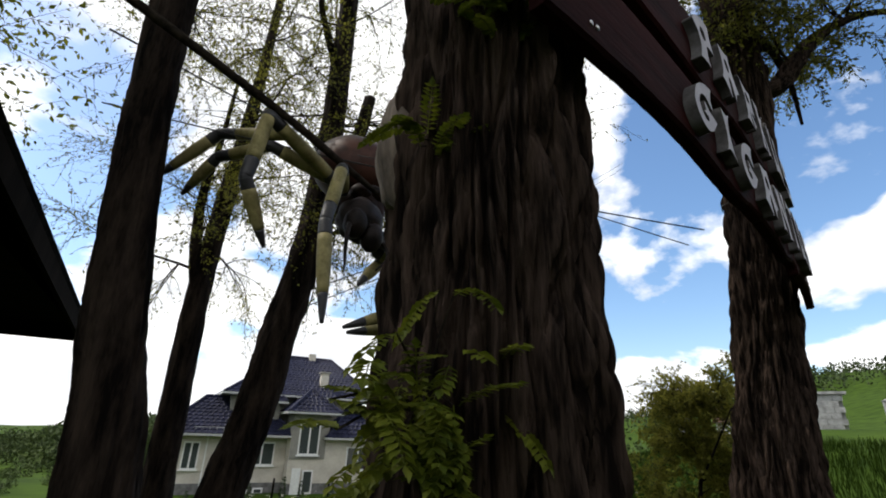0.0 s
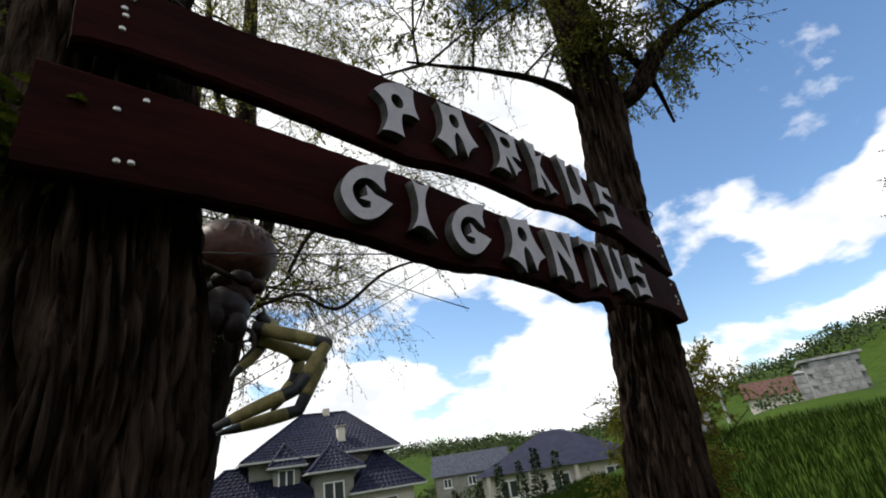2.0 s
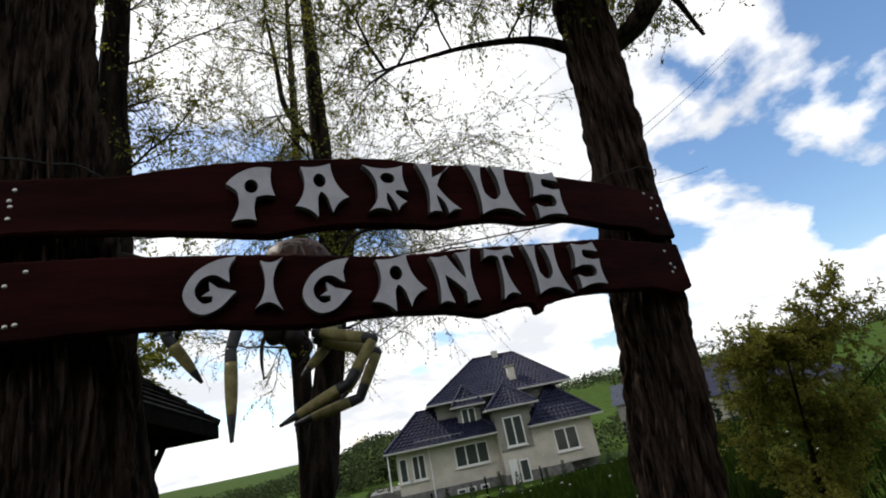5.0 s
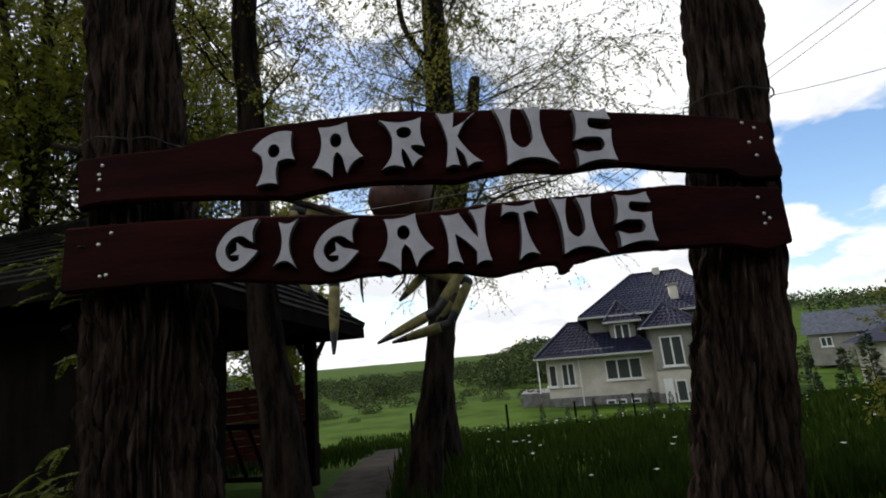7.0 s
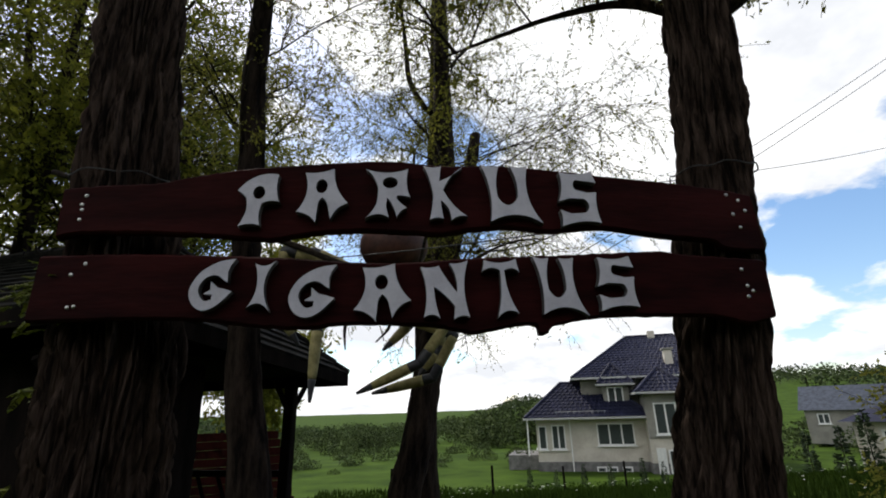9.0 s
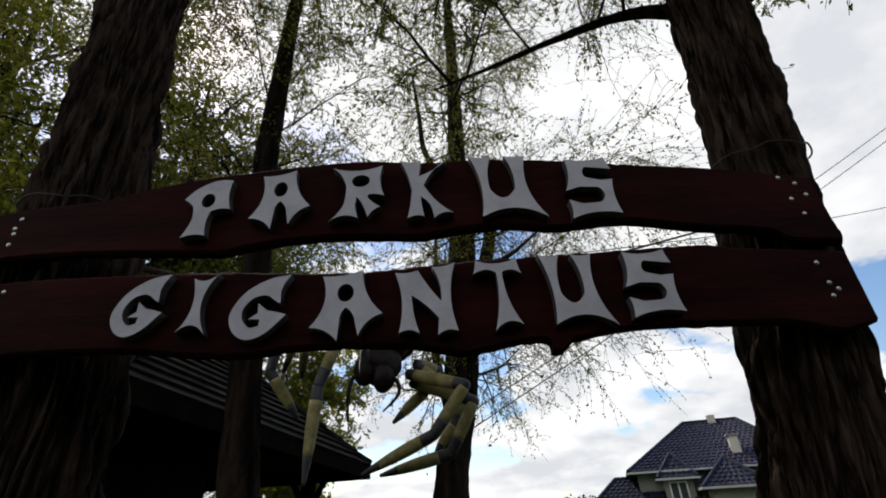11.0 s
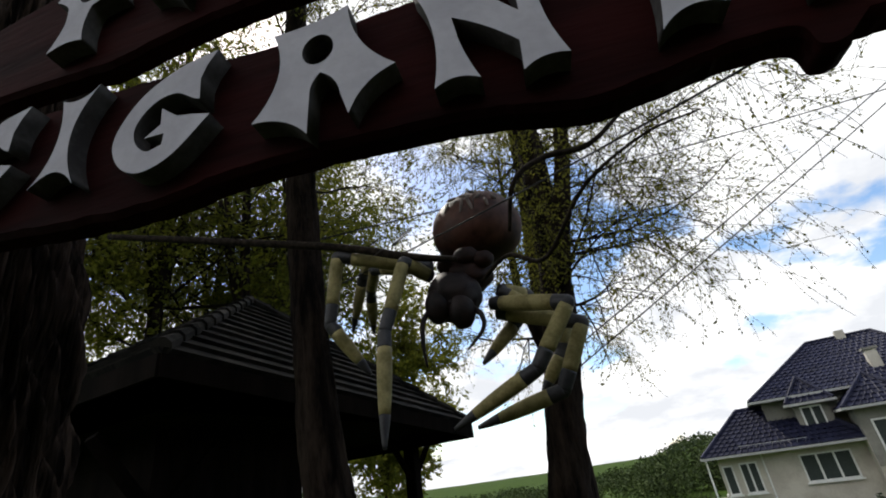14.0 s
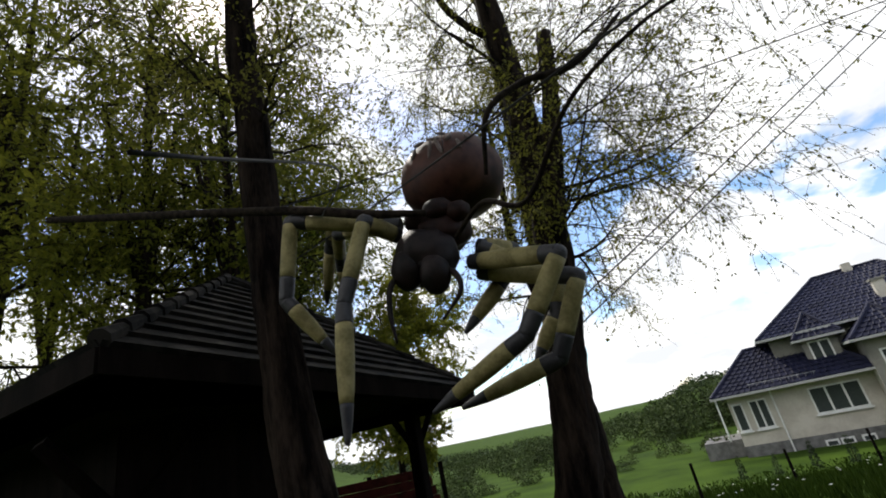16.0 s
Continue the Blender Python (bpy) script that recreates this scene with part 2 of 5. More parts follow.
class Soup:
    """Collects vertices and faces of one mesh."""

    def __init__(self):
        self.v, self.f = [], []

    def tube(self, pts, sides=6, cap=True):
        """pts: (x, y, z, radius) rows."""
        base = len(self.v)
        n = len(pts)
        for i, q in enumerate(pts):
            a = Vector(pts[max(i - 1, 0)][:3])
            b = Vector(pts[min(i + 1, n - 1)][:3])
            d = b - a
            if d.length < 1e-6:
                d = Vector((0, 0, 1))
            d.normalize()
            u = d.cross(Vector((0.31, 0.95, 0.05)))
            if u.length < 0.1:
                u = d.cross(Vector((1, 0, 0)))
            u.normalize()
            w = d.cross(u)
            for k in range(sides):
                t = 2 * math.pi * k / sides
                self.v.append(tuple(Vector(q[:3]) + (u * math.cos(t) + w * math.sin(t)) * q[3]))
        for i in range(n - 1):
            for k in range(sides):
                k2 = (k + 1) % sides
                o = base + i * sides
                self.f.append((o + k, o + k2, o + sides + k2, o + sides + k))
        if cap:
            self.f.append(tuple(base + k for k in reversed(range(sides))))
            self.f.append(tuple(base + (n - 1) * sides + k for k in range(sides)))

    def leaf(self, p, d, side, length, width):
        """A folded leaf from p along d."""
        b = len(self.v)
        nrm = d.cross(side)
        m = p + d * (length * 0.45)
        self.v += [tuple(p), tuple(m + side * width - nrm * width * 0.3), tuple(p + d * length), tuple(m - side * width - nrm * width * 0.3)]
        self.f += [(b, b + 1, b + 2), (b, b + 2, b + 3)]


def rand_dir(rng):
    while True:
        v = Vector((rng.uniform(-1, 1), rng.uniform(-1, 1), rng.uniform(-1, 1)))
        if 0.05 < v.length < 1:
            return v.normalized()


# ---------------------------------------------------------------- ground


def elevation(az):
    """Degrees by which the far hills stand over the eye, by azimuth."""
    table = [(-180, 2), (-60, 3), (-32, 1.8), (-23, -1.2), (-12, -2.7), (0, -2.7), (6, -2.2), (14, 0.2), (30, 1.6), (41, 1.9), (48, 1.7), (56, 1.0), (62, 1.5), (69, 2.2), (77, 4.0), (85, 5.8), (96, 6.5), (130, 4), (180, 2)]
    for (a, e), (b, g) in zip(table, table[1:]):
        if az <= b:
            return e + (g - e) * smoothstep(a, b, az)
    return 3.0


def ground_z(x, y):
    h = 0.10 + 2.1 * smoothstep(7, 32, x) * (1 - smoothstep(4, 24, y))
    h -= 2.75 * smoothstep(3, 30, y) + 1.5 * smoothstep(42, 85, y)
    r = math.hypot(x, y)
    az = math.degrees(math.atan2(x, y))
    if r > 60:
        k = smoothstep(60, 420, r)
        far = math.tan(radians(elevation(az))) * 420 + 1.7
        h = h * (1 - k) + far * k
    n = noise.noise(Vector((x * 0.35, y * 0.35, 0.0))) * 0.06 + noise.noise(Vector((x * 0.02, y * 0.02, 3.0))) * min(2.2, r * 0.007)
    return h + n


def build_ground():
    rings = [0.0] + [0.35 * 1.062 ** i for i in range(156)]
    na = 200
    v, f = [(0, 0, ground_z(0, 0))], []
    for r in rings[1:]:
        for k in range(na):
            a = 2 * math.pi * k / na
            x, y = r * math.sin(a), r * math.cos(a)
            v.append((x, y, ground_z(x, y)))
    for k in range(na):
        f.append((0, 1 + (k + 1) % na, 1 + k))
    for i in range(len(rings) - 2):
        o = 1 + i * na
        for k in range(na):
            k2 = (k + 1) % na
            f.append((o + k, o + k2, o + na + k2, o + na + k))
    return tagged(mesh_ob("ground", v, f, M_GRASS, smooth=True), "green rising meadow with uncut grass and far hills", "ground", kind="structure")


build_ground()
# ---------------------------------------------------------------- trees


def trunk_mesh(name, pts, mat, parent, sides=40, rings=60, ridge=0.10, freq=7.0, flare=0.0, label=""):
    """A trunk with upright bark ridges along (x, y, z, r) points."""
    rows = catmull(pts, rings)
    v, f = [], []
    for i, q in enumerate(rows):
        for k in range(sides):
            a = 2 * math.pi * k / sides
            c, s = math.cos(a), math.sin(a)
            z = q[2]
            wob = noise.noise(Vector((c * 1.3, s * 1.3, z * 0.9 + q[0] * 5))) * 0.09
            tw = 0.25 * noise.noise(Vector((z * 0.6, q[0], 2.0))) + 0.10 * noise.noise(Vector((c * 2.2, s * 2.2, z * 2.6)))
            c2, s2 = math.cos(a + tw), math.sin(a + tw)
            n1 = abs(noise.noise(Vector((c2 * freq, s2 * freq, z * 2.6 + q[0] * 3))))
            n2 = abs(noise.noise(Vector((c2 * freq * 2.3, s2 * freq * 2.3, z * 6.5 + 7))))
            r = q[3] * (1 + wob + ridge * (1.3 * n1 ** 0.75 + 0.6 * n2 - 0.6))
            if flare:
                r *= 1 + flare * (1 - smoothstep(0.1, 1.0, z)) * (0.7 + 0.5 * noise.noise(Vector((c * 2, s * 2, 1))))
            v.append((q[0] + c * r, q[1] + s * r, z))
    for i in range(rings - 1):
        for k in range(sides):
            k2 = (k + 1) % sides
            o = i * sides
            f.append((o + k, o + k2, o + sides + k2, o + sides + k))
    f.append(tuple((rings - 1) * sides + k for k in range(sides)))
    return mesh_ob(name, v, f, mat, parent, label, smooth=True)


def grow(soup, leaves, rng, p, d, length, r, depth, droop, leaf_n, leaf_size, spread=0.75):
    """A branch with side twigs; leaves sit on the thinnest ones."""
    n = 5
    pts = [(p.x, p.y, p.z, r)]
    q, dd = p.copy(), d.copy()
    for i in range(n):
        dd = (dd + rand_dir(rng) * 0.22 + Vector((0, 0, -droop if depth < 2 else 0.05))).normalized()
        q = q + dd * (length / n)
        rr = r * (1 - 0.75 * (i + 1) / n)
        pts.append((q.x, q.y, q.z, max(rr, 0.0022)))
        if depth > 0:
            for _ in range(2 if depth < 3 else 1):
                side = (dd + rand_dir(rng) * spread * 1.5).normalized()
                grow(soup, leaves, rng, q.copy(), side, length * rng.uniform(0.4, 0.65), max(rr * 0.6, 0.0025), depth - 1, droop, leaf_n, leaf_size, spread)
        if depth == 0 or (depth == 1 and i > 2):
            for _ in range(leaf_n):
                ld = (dd + rand_dir(rng) * 1.1 + Vector((0, 0, -0.2))).normalized()
                sd = ld.cross(rand_dir(rng))
                if sd.length < 0.05:
                    continue
                sd.normalize()
                s = leaf_size * rng.uniform(0.6, 1.3)
                leaves.leaf(q - dd * (length / n) * rng.random() + rand_dir(rng) * 0.02, ld, sd, s, s * 0.24)
    soup.tube(pts, 6 if r > 0.03 else (4 if r > 0.008 else 3), cap=False)


def locust(name, label, trunk, stems, branches, seed, sides, rings, bark, leaf_mat, leaf_n=3, leaf_size=0.05, ridge=0.1, freq=7.0, droop=0.10, flare=0.12, depth=3, category="tree"):
    """trunk: (x, y, z, r) points; stems: more such lists; branches: (start, direction, length, radius)."""
    t = thing(name, label, category, at=(0, 0, 0))
    rng = random.Random(seed)
    trunk_mesh("trunk", trunk, bark, t, sides, rings, ridge, freq, flare)
    for s in stems:
        trunk_mesh("limb", s, bark, t, max(12, sides // 3), max(14, rings // 3), ridge * 0.8, freq * 0.6)
    soup, leaves = Soup(), Soup()
    for p, d, ln, r in branches:
        grow(soup, leaves, rng, Vector(p), Vector(d).normalized(), ln, r, depth, droop, leaf_n, leaf_size)
    mesh_ob("branchwork", soup.v, soup.f, M_TWIG, t, smooth=True)
    mesh_ob("crown", leaves.v, leaves.f, leaf_mat, t, "sparse young spring leaves")
    return t


def around(pts, z0, z1, n, length, r, seed, rise=0.35, az=None):
    """Branch starts along a trunk between two heights."""
    rng = random.Random(seed)
    rows = catmull(pts, 60)
    out = []
    for _ in range(n):
        z = rng.uniform(z0, z1)
        q = min(rows, key=lambda k: abs(k[2] - z))
        a = rng.uniform(*(az or (0, 2 * math.pi)))
        out.append(((q[0], q[1], q[2]), (math.sin(a), math.cos(a), rng.uniform(rise - 0.3, rise + 0.35)), length * rng.uniform(0.6, 1.2), r * rng.uniform(0.6, 1.2)))
    return out


# the two gate trees
T1 = [(0.24, 0.49, -0.1, 0.35), (0.19, 0.48, 0.7, 0.285), (0.145, 0.46, 1.5, 0.250), (0.125, 0.45, 2.1, 0.236), (0.06, 0.42, 2.9, 0.215), (-0.02, 0.40, 3.65, 0.195), (-0.16, 0.40, 5.2, 0.18), (-0.4, 0.5, 7.5, 0.16), (-0.5, 0.6, 11, 0.10)]
T2 = [(2.74, 0.43, -0.1, 0.30), (2.83, 0.43, 0.8, 0.24), (2.90, 0.42, 1.3, 0.215), (3.00, 0.34, 2.1, 0.195), (3.12, 0.25, 3.2, 0.172), (3.17, 0.19, 3.9, 0.168), (3.20, 0.15, 4.6, 0.165), (3.24, 0.18, 5.6, 0.145), (3.4, 0.3, 10.0, 0.08)]
T2_FORK = [(3.24, 0.20, 4.05, 0.11), (3.52, -0.04, 4.25, 0.105), (3.80, -0.32, 4.75, 0.085), (4.15, -0.64, 5.10, 0.055), (4.55, -0.97, 5.30, 0.035), (5.00, -1.27, 5.40, 0.02)]
T2_ARM = [(3.16, 0.22, 4.10, 0.055), (2.90, 0.40, 4.36, 0.04), (2.55, 0.63, 4.48, 0.028), (2.10, 0.78, 4.40, 0.018), (1.70, 0.78, 4.20, 0.01)]
T2_DROOP = [(3.20, 0.20, 4.50, 0.05), (3.50, -0.02, 4.75, 0.04), (3.80, -0.12, 4.50, 0.025), (4.00, -0.12, 4.10, 0.012)]
# gate tree boughs over 6.5 m are out of view, made fuller for shade
gate_left = locust("gate_tree", "thick old locust trunk with deeply ridged bark and green shoots", T1, [], around(T1, 6.5, 10.5, 16, 3.0, 0.035, 3), 11, 340, 460, M_BARK, M_LEAF, ridge=0.34, freq=9.0, flare=0.04)
gate_right = locust("gate_tree", "locust tree holding the sign, forked above into leafy boughs", T2, [T2_FORK, T2_ARM, T2_DROOP],
                    around(T2, 4.7, 6.5, 4, 1.5, 0.022, 5) + around(T2, 6.5, 9.8, 13, 2.7, 0.03, 51) + around(T2_FORK, 4.2, 5.3, 6, 1.1, 0.016, 6) + around(T2_ARM, 4.2, 4.55, 6, 1.0, 0.014, 61) + around(T2_DROOP, 4.1, 4.7, 4, 0.9, 0.012, 62),
                    12, 280, 400, M_BARK, M_LEAF, ridge=0.30, freq=8.0, leaf_n=2, leaf_size=0.042, depth=2)
T3 = [(0.12, 3.05, -0.3, 0.28), (0.03, 3.05, 1.2, 0.195), (-0.10, 3.05, 2.0, 0.17), (-0.19, 3.06, 2.8, 0.150), (-0.25, 3.06, 3.6, 0.142), (-0.30, 3.06, 4.8, 0.140), (-0.37, 3.05, 5.8, 0.135), (-0.4, 3.2, 9, 0.10), (-0.4, 3.5, 14, 0.05)]
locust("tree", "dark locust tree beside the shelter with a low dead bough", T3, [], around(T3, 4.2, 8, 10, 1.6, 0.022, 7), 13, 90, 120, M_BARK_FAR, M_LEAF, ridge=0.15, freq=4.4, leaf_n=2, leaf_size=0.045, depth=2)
T4 = [(1.26, 4.6, -0.3, 0.26), (1.44, 4.6, 0.9, 0.212), (1.63, 4.6, 1.6, 0.200), (1.76, 4.6, 2.4, 0.190), (1.92, 4.6, 3.2, 0.182), (2.02, 4.6, 4.2, 0.168), (2.06, 4.6, 5.3, 0.155), (2.06, 4.6, 7.0, 0.135), (2.1, 4.7, 10, 0.09), (2.1, 4.8, 15, 0.04)]
T4_STUB = [(1.98, 4.55, 3.3, 0.09), (2.20, 4.5, 4.3, 0.105), (2.42, 4.5, 5.2, 0.095), (2.55, 4.5, 5.95, 0.085)]
T4_LIMB = [(1.93, 4.58, 6.3, 0.06), (1.70, 4.45, 6.5, 0.05), (1.52, 4.4, 6.9, 0.045), (1.46, 4.4, 7.6, 0.035), (1.36, 4.4, 8.6, 0.02)]
# boughs over 9 m, here and on the next tree, added unseen for shade
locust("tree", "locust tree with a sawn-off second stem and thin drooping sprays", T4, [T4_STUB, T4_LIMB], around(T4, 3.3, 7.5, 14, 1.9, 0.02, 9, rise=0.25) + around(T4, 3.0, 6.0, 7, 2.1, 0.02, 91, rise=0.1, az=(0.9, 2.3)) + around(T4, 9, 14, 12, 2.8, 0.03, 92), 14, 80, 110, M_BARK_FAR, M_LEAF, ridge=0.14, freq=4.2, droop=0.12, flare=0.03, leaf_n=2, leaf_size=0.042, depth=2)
T5 = [(1.86, 7.5, -1.0, 0.26), (1.84, 7.5, 0.7, 0.205), (1.84, 7.5, 1.8, 0.19), (1.82, 7.5, 3.4, 0.17), (1.95, 7.5, 5.5, 0.14), (2.08, 7.5, 7.9, 0.10), (2.2, 7.5, 13, 0.04)]
T5_FORK = [(1.83, 7.5, 3.2, 0.11), (1.62, 7.45, 4.0, 0.09), (1.52, 7.4, 4.9, 0.07), (1.60, 7.4, 5.9, 0.05), (1.66, 7.4, 7.4, 0.025)]
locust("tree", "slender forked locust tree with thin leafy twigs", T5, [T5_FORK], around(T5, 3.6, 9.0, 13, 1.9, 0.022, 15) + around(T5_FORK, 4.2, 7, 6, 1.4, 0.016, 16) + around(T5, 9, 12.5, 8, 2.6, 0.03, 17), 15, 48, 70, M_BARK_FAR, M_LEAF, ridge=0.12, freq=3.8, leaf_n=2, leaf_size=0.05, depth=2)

# ---------------------------------------------------------------- the sign


def polyline_at(table, x):
    for (a, p), (b, q) in zip(table, table[1:]):
        if x <= b:
            t = (x - a) / (b - a)
            return p + (q - p) * t
    return table[-1][1]


def bow(x):
    """How far the bent boards stand back at x."""
    return 0.0785 + -0.1270 * x + 0.0358 * x * x


def board(name, label, top, bottom, x0, x1, y0, thick, seed):
    """A waney-edged board between two edge curves, its front face at y0."""
    t = thing(name, label, "sign board")
    n = 260
    v, f = [], []
    rng = random.Random(seed)
    tt, bb = catmull(top, n), catmull(bottom, n)
    for a, b in zip(tt, bb):
        j = 0.0035 * noise.noise(Vector((a[0] * 23, seed, 0))) + 0.002 * noise.noise(Vector((a[0] * 70, seed, 3)))
        k = 0.004 * noise.noise(Vector((b[0] * 21, seed, 9))) + 0.002 * noise.noise(Vector((b[0] * 70, seed, 5)))
        za, zb = a[1] + j, b[1] + k
        e = 0.010
        v += [(a[0], y0 + e, za), (a[0], y0, za - e), (a[0] * 0.5 + b[0] * 0.5, y0, (za + zb) / 2), (b[0], y0, zb + e), (b[0], y0 + e, zb),
              (b[0], y0 + thick, zb), (a[0], y0 + thick, za)]
    for i in range(n - 1):
        for k in range(7):
            k2 = (k + 1) % 7
            f.append((i * 7 + k, i * 7 + k2, i * 7 + 7 + k2, i * 7 + 7 + k))
    f.append(tuple(range(7)))
    f.append(tuple((n - 1) * 7 + k for k in reversed(range(7))))
    mesh_ob("plank", [(x, y + bow(x), z) for x, y, z in v], f, M_BOARD, t)
    return t


UP_TOP = [(-0.054, 2.870), (0.142, 2.877), (0.354, 2.877), (0.475, 2.897), (0.620, 2.920), (0.749, 2.936), (1.028, 2.953), (1.375, 2.967), (1.621, 2.944), (1.870, 2.947), (2.121, 2.932), (2.380, 2.907), (2.680, 2.888), (2.944, 2.866), (3.124, 2.841)]
UP_BOT = [(-0.041, 2.633), (0.063, 2.650), (0.382, 2.639), (0.696, 2.612), (0.894, 2.594), (1.038, 2.616), (1.252, 2.629), (1.512, 2.617), (1.606, 2.609), (1.725, 2.628), (1.919, 2.643), (2.089, 2.625), (2.345, 2.646), (2.606, 2.614), (2.860, 2.596), (2.941, 2.558), (3.131, 2.552)]
LO_TOP = [(-0.086, 2.554), (0.256, 2.549), (0.651, 2.530), (0.945, 2.514), (1.275, 2.487), (1.461, 2.484), (1.718, 2.501), (2.078, 2.514), (2.329, 2.527), (2.594, 2.541), (2.703, 2.528), (2.917, 2.519), (3.111, 2.511)]
LO_BOT = [(-0.085, 2.270), (0.416, 2.268), (0.667, 2.252), (0.859, 2.226), (1.045, 2.212), (1.182, 2.226), (1.363, 2.225), (1.588, 2.210), (1.723, 2.182), (1.815, 2.193), (1.909, 2.211), (1.997, 2.211), (2.011, 2.176), (2.047, 2.179), (2.073, 2.209), (2.295, 2.244), (2.577, 2.248), (2.797, 2.246), (2.968, 2.215), (3.105, 2.243)]
board_up = board("sign_board", "upper waney-edged brown board with white carved letters", UP_TOP, UP_BOT, 0, 3.3, 0.034, 0.045, 1)
board_lo = board("sign_board", "lower waney-edged brown board with white carved letters", LO_TOP, LO_BOT, 0, 3.3, 0.034, 0.045, 2)

# flared letter outlines: corners (x, y, bulge) round a unit box, counter-clockwise; a positive bulge hollows the side that follows
GLYPH = {
    "I": [(0, .08, .15), (.91, 0, .34), (1, 1, .10), (.235, .95, .26)],
    "T": [(.36, .01, .14), (.92, .085, .10), (.60, .80, .12), (1, .775, .06), (.93, 1, .07), (.07, .98, .06), (0, .775, .12), (.48, .80, .08)],
    "U": [(.125, .03, .15), (1, 0, .13), (.80, .985, .07), (.495, .98, .08), (.60, .44, .40), (.26, .44, .07), (.31, .98, .08), (0, 1, .08)],
    "N": [(.06, .04, .14), (.39, .03, .03), (.29, .35, 0), (.27, .55, .04), (.70, .22, 0), (.675, 0, .12), (1, .04, .10), (1, 1, .06), (.61, .95, .10), (.75, .45, .03), (.38, .905, .06), (0, .89, .10)],
    "A": [(.39, 0, 0), (.41, .28, .12), (.49, .46, .12), (.62, .25, 0), (.67, .06, .13), (1, .35, .12), (.71, 1, .06), (.14, .93, .16), (0, .20, .12)],
    "P": [(.09, 0, .08), (.59, .01, .10), (.60, .44, .08), (1, .455, .10), (.95, 1, -.08), (.36, .95, -.06), (0, .70, .05), (.22, .55, .05), (.25, .30, .04)],
    "R": [(0, .01, .14), (.525, .03, .03), (.46, .27, 0), (.48, .42, .05), (.60, .27, .03), (.70, .04, .10), (.93, .22, .05), (.70, .39, .20), (.71, .46, .05), (1, .42, .10), (.96, 1, .08), (0, 1, .10), (.28, .62, .03), (.25, .30, .06)],
    "K": [(.13, .01, .10), (.45, .03, .03), (.39, .36, .06), (.58, .20, .03), (.63, 0, .12), (1, .07, .07), (.45, .55, .08), (.92, .98, .05), (.36, .71, 0), (.41, .99, .07), (0, 1, .05), (.22, .46, .03)],
    "S": [(.03, .01, .06), (1, .08, .10), (.96, .62, 0), (.72, .605, 0), (.46, .65, .25), (.40, .77, .22), (.52, .825, 0), (.98, .79, .05), (.895, 1, .06), (.08, .97, .12), (0, .44, 0), (.28, .505, 0), (.62, .495, .16), (.74, .37, .16), (.60, .25, 0), (.28, .235, 0), (.02, .30, .10)],
}
HOLE = {"A": (.475, .67, .115, .13), "P": (.51, .65, .14, .13), "R": (.55, .72, .17, .115)}


def outline(corners):
    pts = []
    n = len(corners)
    for i in range(n):
        (x, y, b), (x2, y2, _) = corners[i], corners[(i + 1) % n]
        dx, dy = x2 - x, y2 - y
        steps = 1 if b == 0 else (9 if abs(b) < 0.3 else 14)
        for k in range(steps):
            t = k / steps
            w = 4 * t * (1 - t) * b
            pts.append((x + dx * t - dy * w, y + dy * t + dx * w))
    return pts


def g_outline():
    """An open ring with a pointed tongue."""
    ring = catmull([(.99, 1.0), (.60, .94), (.22, .74), (.016, .41), (.11, .14), (.35, .01), (.65, .09), (.97, .36)], 36)
    tongue = [(.80, .41), (.65, .44), (.48, .565), (.49, .405), (.34, .32), (.54, .31)]
    counter = catmull([(.53, .21), (.38, .19), (.25, .31), (.23, .48), (.38, .645), (.60, .68), (.80, .56)], 26)
    return [tuple(q) for q in ring] + tongue + [tuple(q) for q in counter] + [(.855, .54), (.84, .745), (.89, .87)]


def letter(ch, x0, x1, z0, z1, parent_board, y_front, depth):
    cu = bpy.data.curves.new("letter", "CURVE")
    cu.dimensions, cu.fill_mode = "2D", "BOTH"
    cu.extrude = depth / 2
    loops = [g_outline()] if ch == "G" else [outline(GLYPH[ch])]
    if ch in HOLE:
        cx, cy, rx, ry = HOLE[ch]
        loops.append([(cx + rx * math.cos(k * math.pi / 12), cy + ry * math.sin(k * math.pi / 12)) for k in range(24)])
    for lp in loops:
        sp = cu.splines.new("POLY")
        sp.points.add(len(lp) - 1)
        for q, (x, y) in zip(sp.points, lp):
            q.co = (x0 + x * (x1 - x0), z0 + y * (z1 - z0), 0, 1)
        sp.use_cyclic_u = True
    tmp = bpy.data.objects.new("tmp", cu)
    me = bpy.data.meshes.new_from_object(tmp)
    bpy.data.objects.remove(tmp)
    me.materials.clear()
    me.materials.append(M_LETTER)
    me.materials.append(M_LETTER_SHADED)
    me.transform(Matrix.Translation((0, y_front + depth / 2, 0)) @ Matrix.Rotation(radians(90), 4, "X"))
    # side faces take the painted-in shade, front and back stay white
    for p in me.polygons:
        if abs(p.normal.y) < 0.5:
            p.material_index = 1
    for q in me.vertices:
        q.co.y += bow(q.co.x)
    ob = new("letter", me)
    ob.parent = parent_board
    ob["label"] = "white painted letter " + ch
    return ob


